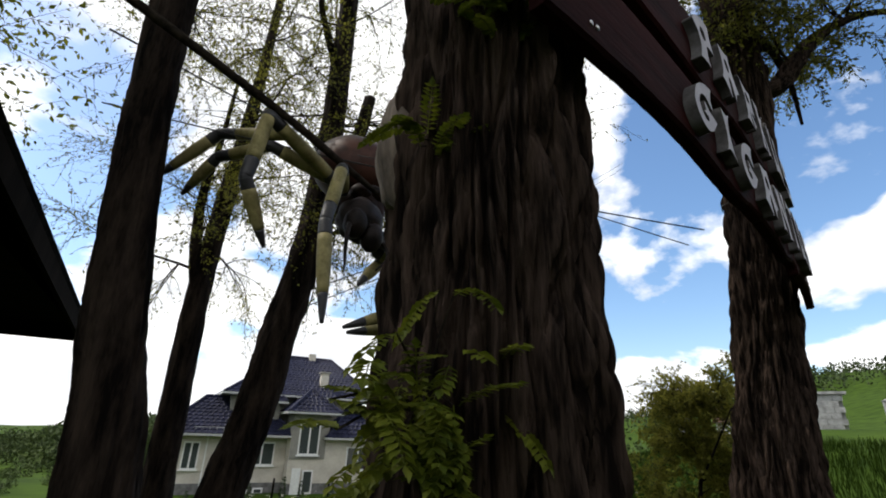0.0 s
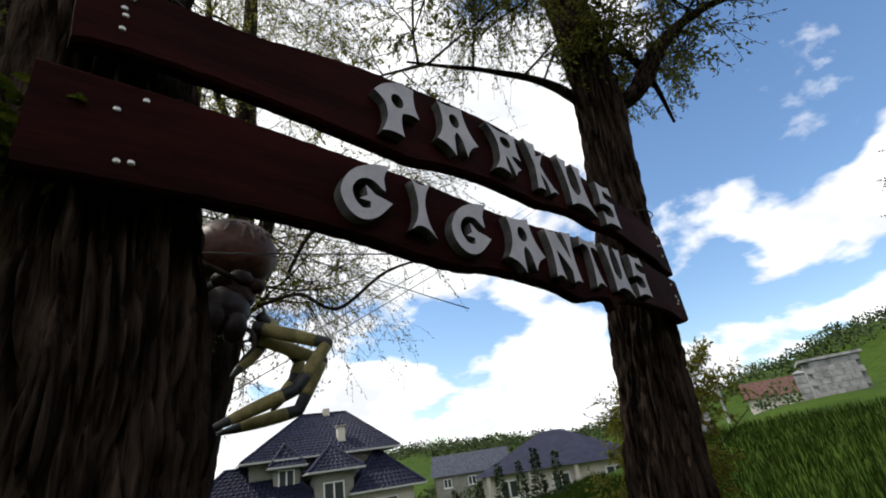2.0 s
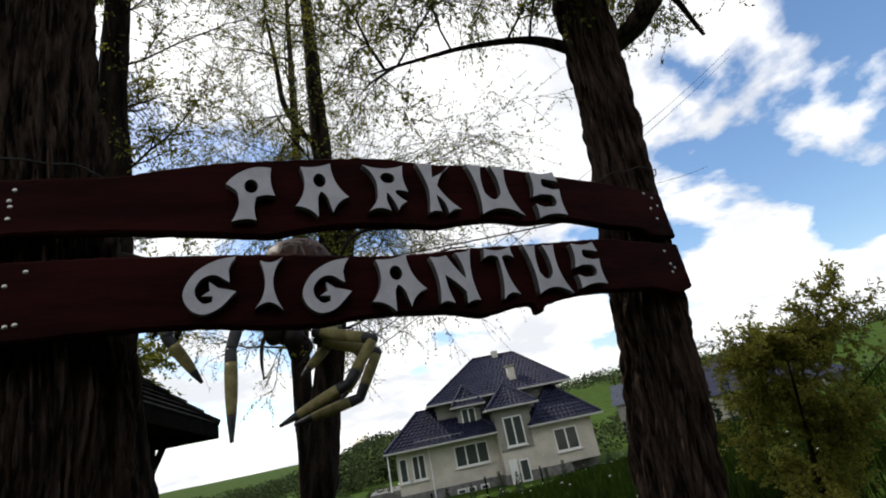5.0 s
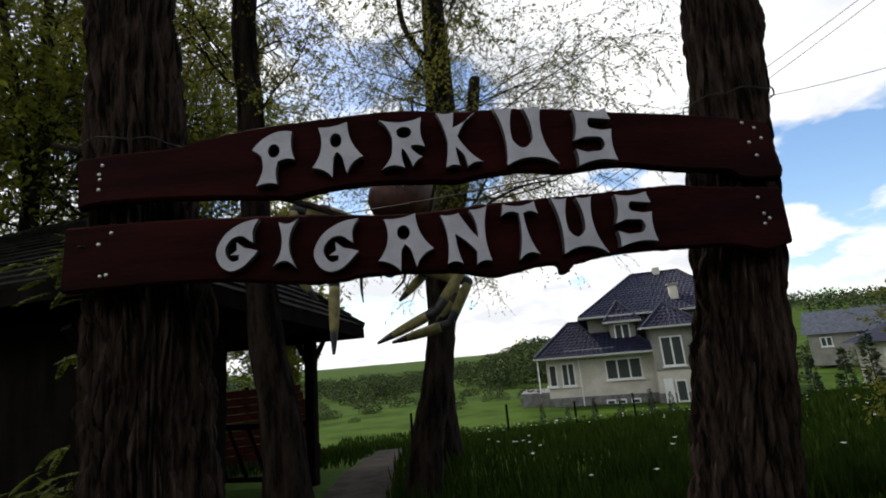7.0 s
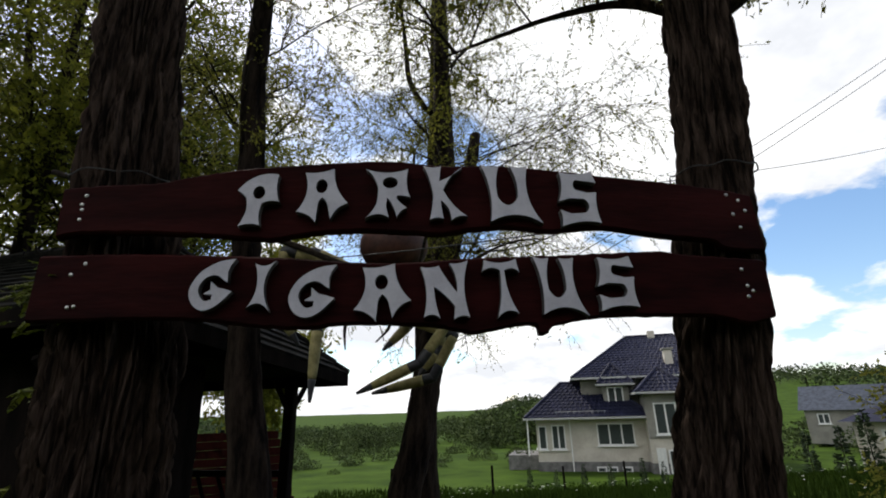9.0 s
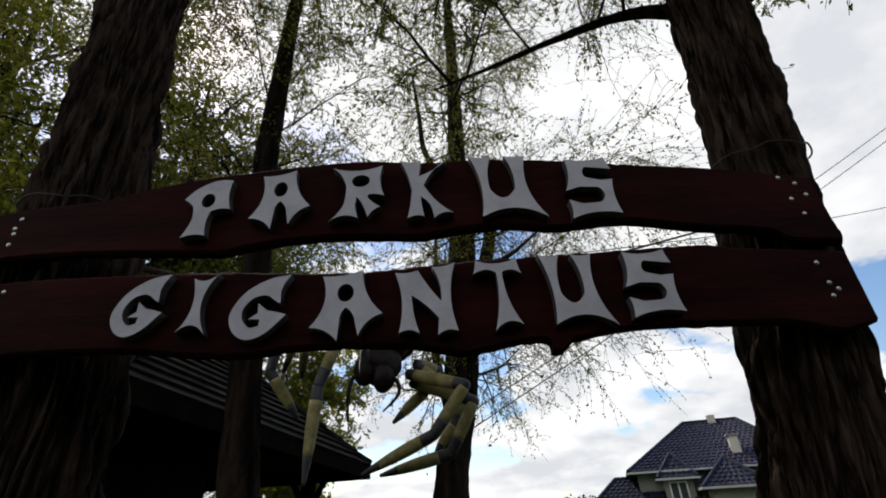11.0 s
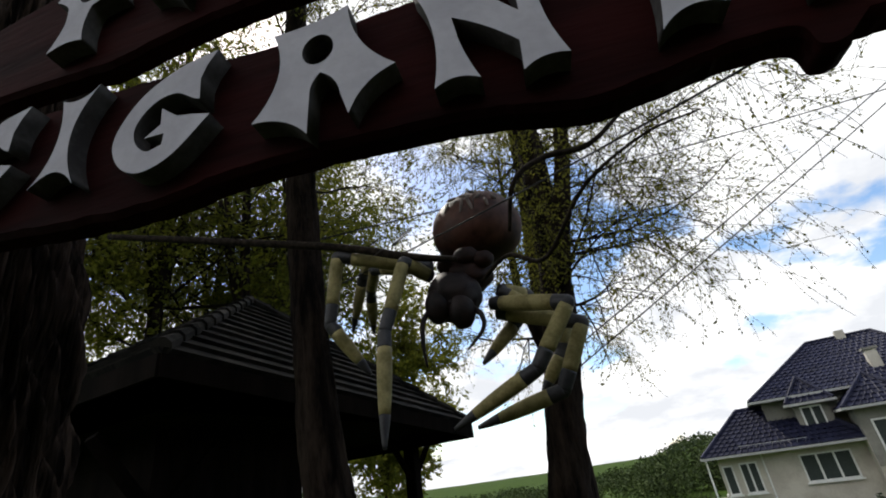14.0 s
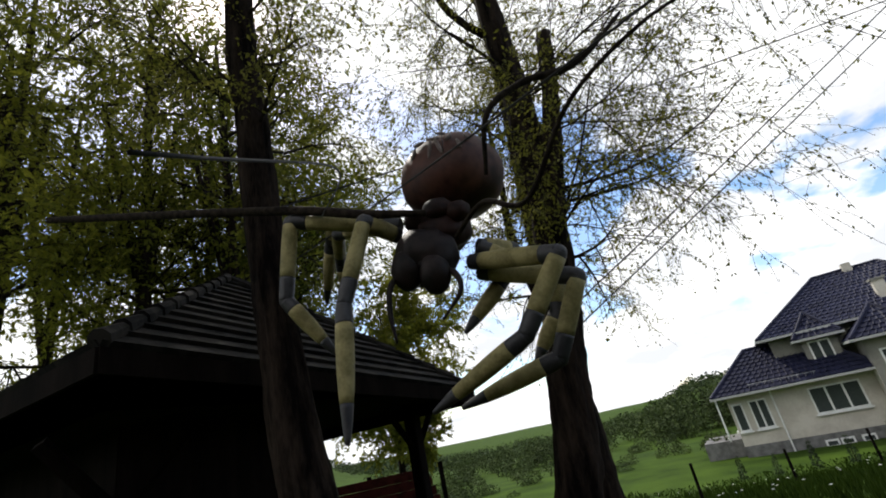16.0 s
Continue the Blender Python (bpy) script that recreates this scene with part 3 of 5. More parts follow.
for ch, a, b, c, d in (("P", 0.739, 0.920, 2.643, 2.881), ("A", 0.994, 1.213, 2.653, 2.907), ("R", 1.287, 1.480, 2.667, 2.904), ("K", 1.539, 1.727, 2.659, 2.921), ("U", 1.795, 2.060, 2.646, 2.930), ("S", 2.138, 2.325, 2.631, 2.908)):
    letter(ch, a, b, c, d, board_up, -0.002, 0.037)
for ch, a, b, c, d in (("G", 0.589, 0.769, 2.286, 2.500), ("I", 0.823, 0.932, 2.273, 2.489), ("G", 0.989, 1.181, 2.248, 2.467), ("A", 1.252, 1.483, 2.228, 2.469), ("N", 1.521, 1.718, 2.232, 2.479), ("T", 1.775, 1.933, 2.233, 2.486), ("U", 1.995, 2.217, 2.240, 2.496), ("S", 2.265, 2.441, 2.258, 2.502)):
    letter(ch, a, b, c, d, board_lo, -0.002, 0.037)


def screw(x, z, parent_board):
    bm = bmesh.new()
    bmesh.ops.create_uvsphere(bm, u_segments=10, v_segments=6, radius=0.0085)
    bmesh.ops.transform(bm, matrix=Matrix.Translation((x, 0.033 + bow(x), z)) @ Matrix.Diagonal((1, 0.45, 1, 1)), verts=bm.verts)
    part("screw", bm, M_SCREW, parent_board, smooth=True)


for x, z in ((0.058, 2.826), (0.046, 2.784), (0.051, 2.760), (0.049, 2.713), (2.993, 2.833), (3.051, 2.806), (3.075, 2.754), (3.006, 2.733), (3.030, 2.667)):
    screw(x, z, board_up)
for x, z in ((0.121, 2.510), (0.068, 2.464), (0.110, 2.328), (0.084, 2.325), (2.981, 2.460), (2.993, 2.383), (3.016, 2.360), (2.986, 2.335)):
    screw(x, z, board_lo)
# ---------------------------------------------------------------- giant spider


def bezier_tube(name, pts, mat, parent, sides=14, n=24, label=""):
    s = Soup()
    s.tube([tuple(q) for q in catmull(pts, n)], sides)
    return mesh_ob(name, s.v, s.f, mat, parent, label, smooth=True)


def ellipsoid(name, centre, radii, mat, parent, turn=(0, 0, 0), bumps=0.03, label="", seg=40):
    bm = bmesh.new()
    bmesh.ops.create_uvsphere(bm, u_segments=seg, v_segments=seg // 2, radius=1.0)
    for v in bm.verts:
        v.co *= 1 + bumps * noise.noise(v.co * 2.1 + Vector(centre))
    bmesh.ops.transform(bm, matrix=pose(*centre, *turn) @ Matrix.Diagonal((*radii, 1)), verts=bm.verts)
    return part(name, bm, mat, parent, label, smooth=True)


def spider():
    t = thing("giant_spider", "large painted spider figure with yellow and black banded legs", "figure")
    belly = Vector((1.34, 2.88, 3.55))
    ellipsoid("abdomen", tuple(belly), (0.36, 0.40, 0.31), M_ABDOMEN, t, (20, 0, 0), 0.03, "glossy reddish brown marbled abdomen")
    for a0, e0, ln, tilt in ((-9, 8, 0.15, 12), (1, 8, 0.15, -12), (-4, 24, 0.10, 85), (13, 20, 0.09, 40), (22, 6, 0.08, -10), (-30, 14, 0.10, 20), (-24, 28, 0.08, 70), (6, 33, 0.08, 80), (34, 18, 0.07, -30)):
        a, e = radians(a0 - 90), radians(e0)
        n = Vector((math.cos(e) * math.cos(a), math.cos(e) * math.sin(a), math.sin(e)))
        c = belly + Vector((n.x * 0.36, n.y * 0.392, n.z * 0.31)) * 0.985
        ellipsoid("painted_mark", tuple(c), (0.013, 0.010, ln * 0.5), M_MARK, t, (-e0, tilt, a0), 0.05, "pale painted streak", seg=12)
    ellipsoid("thorax", (1.23, 2.60, 3.06), (0.19, 0.22, 0.14), M_BODY, t, (15, 0, 0), 0.14)
    for dx, dz, r in ((-0.10, 0.03, 0.085), (0.03, 0.06, 0.095), (0.14, 0.02, 0.08), (-0.02, -0.05, 0.08)):
        ellipsoid("brow", (1.23 + dx, 2.46, 3.08 + dz), (r, r, r * 0.8), M_BODY, t, (20, 0, 0), 0.1, seg=20)
    ellipsoid("head", (1.14, 2.45, 2.87), (0.185, 0.16, 0.17), M_FANG, t, (30, 0, 0), 0.12)
    for x, y, z in ((1.04, 2.36, 2.72), (1.19, 2.36, 2.66)):
        ellipsoid("fang", (x, y, z + 0.07), (0.088, 0.085, 0.115), M_FANG, t, (10, 0, 0), 0.05, seg=20)
    for dx, dz in ((-0.07, 0.07), (0.05, 0.075), (-0.03, 0.03), (0.015, 0.03)):
        ellipsoid("eye", (1.12 + dx, 2.32, 2.76 + dz), (0.02, 0.02, 0.02), M_FANG, t, (0, 0, 0), 0.0, seg=12)
    hip = {
        "L1": ((0.99, 2.50, 3.07), (0.85, 2.32, 3.14), (0.71, 2.22, 2.65), (0.70, 2.10, 1.97)),
        "L2": ((0.98, 2.60, 3.19), (0.32, 2.45, 3.36), (0.25, 2.45, 2.85), (0.49, 2.55, 2.48)),
        "L3": ((0.98, 2.60, 3.19), (0.56, 2.60, 3.40), (0.26, 3.15, 3.50), (0.00, 3.50, 3.13)),
        "L4": ((0.98, 2.60, 3.19), (0.50, 2.75, 3.34), (0.30, 3.20, 3.33), (0.20, 3.50, 3.07)),
        "R1": ((1.38, 2.50, 2.79), (1.83, 2.20, 2.61), (1.58, 2.22, 2.27), (1.04, 2.38, 2.04)),
        "R2": ((1.40, 2.60, 2.75), (1.90, 2.40, 2.53), (1.70, 2.42, 2.16), (1.16, 2.50, 2.04)),
        "R3": ((1.44, 2.50, 2.87), (1.62, 2.65, 2.85), (1.52, 2.65, 2.69), (1.25, 2.55, 2.42)),
        "R4": ((1.44, 2.50, 2.87), (1.81, 2.60, 2.57), (1.76, 2.60, 2.42), (1.58, 2.60, 2.19)),
    }
    for key, (a, k, m, e) in hip.items():
        leg = thing("leg", "", "")
        for tag in ("label", "category"):
            if tag in leg:
                del leg[tag]
        leg.parent = t
        a, k, m, e = (Vector(q) for q in (a, k, m, e))

        def seg(p, q, r0, rm, r1, lo_dark, hi_dark):
            """One leg section, dark at its joints and pale between."""
            rad = lambda s: r0 * (1 - s) ** 2 + 2 * rm * s * (1 - s) + r1 * s * s
            bands = [(0.0, lo_dark, M_LEG_DARK, "dark_band"), (lo_dark, 1 - hi_dark, M_LEG_PALE, "pale_band"), (1 - hi_dark, 1.0, M_LEG_DARK, "dark_band")]
            for lo, hi, mat, nm in bands:
                if hi - lo < 0.01:
                    continue
                s = Soup()
                rows = []
                for i in range(9):
                    w = lo + (hi - lo) * i / 8
                    c = p.lerp(q, w)
                    rows.append((c.x, c.y, c.z, max(0.006, rad(w))))
                s.tube(rows, 14)
                mesh_ob(nm, s.v, s.f, mat, leg, smooth=True)

        seg(a, k, 0.045, 0.060, 0.044, 0.14, 0.16)
        seg(k, m, 0.044, 0.052, 0.042, 0.05, 0.28)
        seg(m, e, 0.042, 0.062, 0.012, 0.16, 0.26)
        for j, r in ((k, 0.042), (m, 0.042)):
            ellipsoid("joint", tuple(j), (r, r, r), M_LEG_DARK, leg, (0, 0, 0), 0.0, seg=14)
    bezier_tube("feeler", [(1.02, 2.39, 2.82, 0.022), (0.95, 2.31, 2.71, 0.017), (0.93, 2.29, 2.56, 0.014), (0.94, 2.29, 2.40, 0.006)], M_FANG, t)
    bezier_tube("feeler", [(1.24, 2.39, 2.76, 0.022), (1.31, 2.33, 2.68, 0.017), (1.31, 2.31, 2.58, 0.013), (1.20, 2.29, 2.46, 0.006)], M_FANG, t)
    return t


spider()


def rope(name, label, pts, r, mat, category, n=40, sides=6):
    s = Soup()
    s.tube([(*q[:3], q[3] if len(q) > 3 else r) for q in catmull(pts, n)], sides)
    return tagged(mesh_ob(name, s.v, s.f, mat, smooth=True), label, category)


# dead boughs round the spider
rope("bough", "bare level bough reaching from the trees to the spider", [(-2.27, 2.90, 4.39, 0.030), (-1.11, 2.70, 3.97, 0.032), (0.29, 2.45, 3.45, 0.030), (0.85, 2.35, 3.20, 0.028), (1.21, 2.35, 3.09, 0.018)], 0.03, M_TWIG, "branch", sides=8)
rope("bough", "bare crooked bough behind the abdomen of the spider", [(1.59, 2.35, 3.21, 0.012), (1.69, 2.20, 3.49, 0.018), (1.93, 2.30, 3.69, 0.021), (2.27, 2.40, 3.78, 0.021), (2.64, 2.50, 4.11, 0.012)], 0.03, M_TWIG, "branch", sides=8)
rope("twig", "thin bare hooked twig hanging behind the sign", [(1.35, 2.35, 2.90, 0.015), (1.55, 2.1, 2.93, 0.014), (1.75, 1.9, 2.78, 0.013), (2.0, 1.62, 3.00, 0.011), (2.28, 1.42, 3.08, 0.008), (2.5, 1.3, 3.06, 0.004)], 0.01, M_TWIG, "branch", sides=6)

# ---------------------------------------------------------------- shelter
SH_A, SH_D = Vector((-1.05, 2.40, 2.90)), Vector((0.42, 6.95, 2.50))


def shelter():
    t = thing("shelter", "dark timber shelter with a low hipped roof of dark shingle courses", "shelter")
    ax = (SH_D - SH_A)
    ax.z = 0
    L = ax.length
    ax.normalize()
    lf = Vector((-ax.y, ax.x, 0))
    W, z0 = 7.0, 2.60

    def P(u, v, z):
        q = SH_A + ax * u + lf * v
        return Vector((q.x, q.y, z))

    c = [P(0, 0, 2.88), P(L, 0, 2.50), P(L, W, 2.50), P(0, W, 2.88)]
    r0, r1 = P(2.35, 2.0, 4.45), P(2.35, W - 2.0, 4.45)
    planes = (("roof_hip", c[0], c[1], r0, r0), ("roof_side", c[1], c[2], r1, r0), ("roof_hip", c[2], c[3], r1, r1), ("roof_side", c[3], c[0], r0, r1))
    for name, a, b, u, w in planes:
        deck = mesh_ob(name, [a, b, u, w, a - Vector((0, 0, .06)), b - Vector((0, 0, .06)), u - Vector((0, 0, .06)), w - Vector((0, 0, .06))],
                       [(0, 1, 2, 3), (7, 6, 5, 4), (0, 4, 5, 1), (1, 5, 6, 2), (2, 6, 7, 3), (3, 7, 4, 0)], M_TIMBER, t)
        nrm = (b - a).cross(w - a).normalized()
        rows = 13
        for i in range(rows):
            s0, s1 = i / rows, (i + 1.15) / rows
            p0, p1 = a.lerp(w, s0), b.lerp(u, s0)
            q0, q1 = a.lerp(w, min(s1, 1)), b.lerp(u, min(s1, 1))
            lift, low = nrm * 0.055, nrm * 0.012
            if (p1 - p0).length < 0.15:
                continue
            mesh_ob("shingle_course", [p0 + lift, p1 + lift, q1 + low, q0 + low, p0 + low * 0.2, p1 + low * 0.2],
                    [(0, 1, 2, 3), (4, 5, 1, 0), (4, 0, 3), (5, 2, 1)], M_SHINGLE, deck)
    for a, b in ((c[0], r0), (c[1], r0), (c[2], r1), (c[3], r1), (r0, r1)):
        n = max(1, int((b - a).length / 0.3))
        for i in range(n):
            s = Soup()
            p, q = a.lerp(b, i / n), a.lerp(b, (i + 1.1) / n)
            s.tube([(p.x, p.y, p.z + 0.05, 0.075), (q.x, q.y, q.z + 0.04, 0.055)], 8)
            mesh_ob("ridge_cap", s.v, s.f, M_SHINGLE, t)
    for a, b in zip(c, c[1:] + c[:1]):
        d = (b - a).normalized()
        o = d.cross(Vector((0, 0, 1))) * 0.02
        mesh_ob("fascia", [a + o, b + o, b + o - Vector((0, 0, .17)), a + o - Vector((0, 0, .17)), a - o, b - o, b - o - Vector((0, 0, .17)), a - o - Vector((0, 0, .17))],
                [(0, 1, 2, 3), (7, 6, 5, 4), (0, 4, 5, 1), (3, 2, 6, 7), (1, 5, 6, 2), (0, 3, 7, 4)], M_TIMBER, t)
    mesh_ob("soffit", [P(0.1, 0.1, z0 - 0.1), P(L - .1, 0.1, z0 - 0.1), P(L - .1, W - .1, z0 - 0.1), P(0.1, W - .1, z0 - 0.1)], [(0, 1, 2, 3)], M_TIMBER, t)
    for u, v in ((0.6, 0.86), (L - 0.38, 0.86), (0.6, W - 0.86), (L - 0.38, W - 0.86)):
        q = P(u, v, 0)
        zb = ground_z(q.x, q.y)
        m = Matrix.Translation((q.x, q.y, 0)) @ Matrix.Rotation(math.atan2(ax.y, ax.x), 4, "Z")
        post = boxpart("post", (-0.085, -0.085, zb - 0.1), (0.085, 0.085, z0 - 0.1), M_TIMBER, t, bevel=0.01, m=m)
        for sg in (-1, 1):
            s = Soup()
            s.tube([(*(m @ Vector((0, 0, z0 - 0.75))), 0.06), (*(m @ Vector((sg * 0.55, 0, z0 - 0.16))), 0.06)], 4)
            mesh_ob("brace", s.v, s.f, M_TIMBER, post)
    return t, P, L, W, z0


shelter_ob, SP, SL, SW, SZ = shelter()


def log_wall(name, u0, v0, u1, v1, z1, mat, label):
    """A timber wall of stacked boards between two points of the shelter's plan."""
    t = thing(name, label, "wall", kind="structure")
    a, b = SP(u0, v0, 0), SP(u1, v1, 0)
    zb = ground_z(a.x, a.y) - 0.1
    d = (b - a)
    m = Matrix.Translation((a.x, a.y, 0)) @ Matrix.Rotation(math.atan2(d.y, d.x), 4, "Z")
    z, i = zb, 0
    while z < z1 - 0.02:
        h = min(0.19, z1 - z)
        boxpart("plank", (0, -0.03 - 0.006 * (i % 2), z), (d.length, 0.03 - 0.006 * (i % 2), z + h + 0.012), mat, t, bevel=0.006, m=m)
        z += h
        i += 1
    return t


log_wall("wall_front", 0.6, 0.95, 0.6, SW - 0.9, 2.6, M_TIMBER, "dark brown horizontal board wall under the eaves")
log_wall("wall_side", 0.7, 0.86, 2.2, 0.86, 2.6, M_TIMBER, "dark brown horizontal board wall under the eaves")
log_wall("wall_far", 0.7, SW - 0.86, SL - 0.5, SW - 0.86, 2.6, M_REDBOARD, "red brown board wall closing the shelter")

# ---------------------------------------------------------------- main house


def window(parent, m, w, h, panes, depth=0.12, sill=True):
    """A white framed window on a wall plane; m places its lower left corner, x along the wall, y outwards."""
    win = thing("window", "", "")
    for tag in ("label", "category"):
        if tag in win:
            del win[tag]
    win.parent = parent
    f = 0.09
    bm = bmesh.new()
    box(bm, (0, -0.02, 0), (w, 0.05, f), m)
    box(bm, (0, -0.02, h - f), (w, 0.05, h), m)
    box(bm, (0, -0.02, f), (f, 0.05, h - f), m)
    box(bm, (w - f, -0.02, f), (w, 0.05, h - f), m)
    for i in range(1, panes):
        x = w * i / panes
        box(bm, (x - 0.05, -0.02, f), (x + 0.05, 0.05, h - f), m)
    part("window_frame", bm, M_WHITE, win)
    for i in range(panes):
        boxpart("pane", (w * i / panes + 0.05, -0.01, f * 0.9), (w * (i + 1) / panes - 0.05, 0.015, h - f * 0.9), M_GLASS, win, m=m)
    if sill:
        boxpart("window_sill", (-0.08, -0.02, -0.08), (w + 0.08, 0.14, 0.0), M_WHITE, win, m=m)
    return win


def hip_roof(parent, x0, x1, y0, y1, z, rise, m, inset=None, course=0.34, name="roof", inset2=None):
    """A hipped roof with stepped tile courses and ribs on the faces."""
    w = (y1 - y0) / 2
    k = w if inset is None else inset
    c = [Vector(q) for q in ((x0, y0, z), (x1, y0, z), (x1, y1, z), (x0, y1, z))]
    if x1 - x0 >= y1 - y0:
        r0, r1 = Vector((x0 + k, (y0 + y1) / 2, z + rise)), Vector((x1 - (inset2 or k), (y0 + y1) / 2, z + rise))
        faces = ((c[0], c[1], r1, r0), (c[1], c[2], r1, r1), (c[2], c[3], r0, r1), (c[3], c[0], r0, r0))
    else:
        w = (x1 - x0) / 2
        k = w if inset is None else inset
        r0, r1 = Vector(((x0 + x1) / 2, y0 + k, z + rise)), Vector(((x0 + x1) / 2, y1 - (inset2 or k), z + rise))
        faces = ((c[1], c[2], r1, r0), (c[2], c[3], r1, r1), (c[3], c[0], r0, r1), (c[0], c[1], r0, r0))
    roof = thing(name, "", "")
    for tag in ("label", "category"):
        if tag in roof:
            del roof[tag]
    roof.parent = parent
    for a, b, u, wv in faces:
        v, f = [], []
        nrm = (b - a).cross(wv - a).normalized()
        slope = (wv - a).length
        rows = max(3, int(((wv + u) / 2 - (a + b) / 2).length / course))
        for i in range(rows):
            s0, s1 = i / rows, (i + 1.0) / rows
            p0, p1, q0, q1 = a.lerp(wv, s0), b.lerp(u, s0), a.lerp(wv, s1), b.lerp(u, s1)
            o = len(v)
            v += [m @ (p0 + nrm * 0.05), m @ (p1 + nrm * 0.05), m @ (q1 + nrm * 0.01), m @ (q0 + nrm * 0.01), m @ (p0 - nrm * 0.03), m @ (p1 - nrm * 0.03)]
            f += [(o, o + 1, o + 2, o + 3), (o + 4, o + 5, o + 1, o)]
            n = int((p1 - p0).length / 0.32)
            for j in range(n):                      # rounded ribs of the tiles
                t = (j + 0.5) / max(n, 1)
                e, g = p0.lerp(p1, t), q0.lerp(q1, t)
                wd = (b - a).normalized() * 0.055
                o = len(v)
                v += [m @ (e - wd + nrm * 0.05), m @ (e + nrm * 0.10), m @ (e + wd + nrm * 0.05), m @ (g - wd + nrm * 0.01), m @ (g + nrm * 0.06), m @ (g + wd + nrm * 0.01)]
                f += [(o, o + 1, o + 4, o + 3), (o + 1, o + 2, o + 5, o + 4), (o, o + 2, o + 1)]
        mesh_ob("tile_slope", v, f, M_ROOF, roof)
    # hips, ridge, eave board
    hips = [(a, wv) for a, b, u, wv in faces] + [(r0, r1)]
    for a, b in hips:
        if (b - a).length < 0.1:
            continue
        s = Soup()
        p, q = m @ a, m @ b
        s.tube([(p.x, p.y, p.z + 0.05, 0.10), (q.x, q.y, q.z + 0.05, 0.10)], 6)
        mesh_ob("ridge_tile", s.v, s.f, M_ROOF, roof)
    bm = bmesh.new()
    t = 0.1
    box(bm, (x0, y0 - t, z - 0.13), (x1, y0, z), m)
    box(bm, (x0, y1, z - 0.13), (x1, y1 + t, z), m)
    box(bm, (x0 - t, y0 - t, z - 0.13), (x0, y1 + t, z), m)
    box(bm, (x1, y0 - t, z - 0.13), (x1 + t, y1 + t, z), m)
    part("gutter", bm, M_GUTTER, roof)
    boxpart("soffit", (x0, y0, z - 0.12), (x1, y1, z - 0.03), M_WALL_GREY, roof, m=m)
    return roof


def main_house():
    """Local plan: x along the front, y away from the viewer, z over the foot of the ground floor."""
    m = Matrix.Translation((12.50, 34.6, -0.85)) @ Matrix.Rotation(radians(-18), 4, "Z") @ Matrix.Translation((-2.05, 0, -1.33)) @ Matrix.Scale(1.055, 4)
    t = thing("house", "cream two-storey house with dark blue tiled hipped roofs and white windows", "house")
    boxpart("plinth", (0.5, 0, -1.3), (14.6, 9.4, 0.25), M_PLINTH, t, m=m)
    boxpart("plinth", (7.7, -1.05, -1.3), (12.4, 0.0, 0.25), M_PLINTH, t, m=m)
    boxpart("wall", (0.55, 0.05, 0.25), (7.75, 9.35, 3.0), M_WALL, t, m=m)
    boxpart("wall", (7.75, -1.0, 0.25), (14.5, 9.35, 3.0), M_WALL, t, m=m)
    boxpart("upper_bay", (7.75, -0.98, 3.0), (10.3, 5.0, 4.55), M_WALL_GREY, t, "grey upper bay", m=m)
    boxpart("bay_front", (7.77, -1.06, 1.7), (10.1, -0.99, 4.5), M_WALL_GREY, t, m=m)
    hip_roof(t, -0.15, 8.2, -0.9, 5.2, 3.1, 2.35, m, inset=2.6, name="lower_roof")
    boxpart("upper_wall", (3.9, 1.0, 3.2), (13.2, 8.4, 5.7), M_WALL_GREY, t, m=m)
    hip_roof(t, 3.3, 14.2, 0.2, 9.0, 5.72, 3.2, m, inset=4.6, inset2=2.8, name="upper_roof")
    hip_roof(t, 7.25, 10.85, -1.75, 4.6, 4.6, 1.6, m, inset=1.9, name="bay_roof")
    hip_roof(t, 10.0, 15.2, -1.6, 9.6, 3.05, 2.6, m, inset=2.6, name="side_roof")
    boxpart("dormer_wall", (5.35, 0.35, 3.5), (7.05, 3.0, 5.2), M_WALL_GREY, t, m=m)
    hip_roof(t, 5.0, 7.35, -0.15, 3.6, 5.25, 1.45, m, inset=1.3, name="dormer_roof", course=0.3)
    face = lambda x, y, z: m @ Matrix.Translation((x, y, z)) @ Matrix.Diagonal((1, -1, 1, 1))
    window(t, face(4.6, 0.04, 1.25), 2.42, 1.42, 3)
    window(t, face(1.56, 0.04, 1.02), 0.94, 1.6, 2)
    side = m @ Matrix.Translation((0.54, 0.9, 1.02)) @ Matrix.Rotation(radians(90), 4, "Z")
    window(t, side, 0.9, 1.6, 1)
    window(t, face(0.66, 0.04, 1.02), 0.58, 1.55, 1)
    window(t, face(5.62, 0.34, 3.95), 1.06, 1.1, 2)
    window(t, face(8.25, -1.07, 1.95), 1.38, 1.95, 2)
    window(t, face(11.6, -1.01, 1.0), 1.7, 1.5, 2)
    door = boxpart("door", (8.06, -1.10, -0.42), (8.62, -1.04, 1.16), M_WHITE, t, "white entrance door", m=m)
    window(t, face(8.75, -1.06, -0.35), 0.7, 1.4, 1, sill=False)
    for x in (4.35, 5.05, 5.98):
        window(t, face(x, -0.01, -0.42), 0.62, 0.38, 1, sill=False)
    boxpart("chimney", (9.55, 4.3, 8.3), (10.05, 4.8, 9.3), M_WALL, t, bevel=0.03, m=m)
    big = boxpart("chimney", (9.9, 1.2, 5.4), (10.45, 1.75, 7.5), M_WALL, t, bevel=0.03, m=m)
    boxpart("chimney_cap", (9.8, 1.1, 7.5), (10.55, 1.85, 7.62), M_WALL_GREY, big, m=m)
    boxpart("terrace_wall", (-1.6, 0.8, -1.4), (0.5, 4.6, 0.62), M_PLINTH, t, m=m)
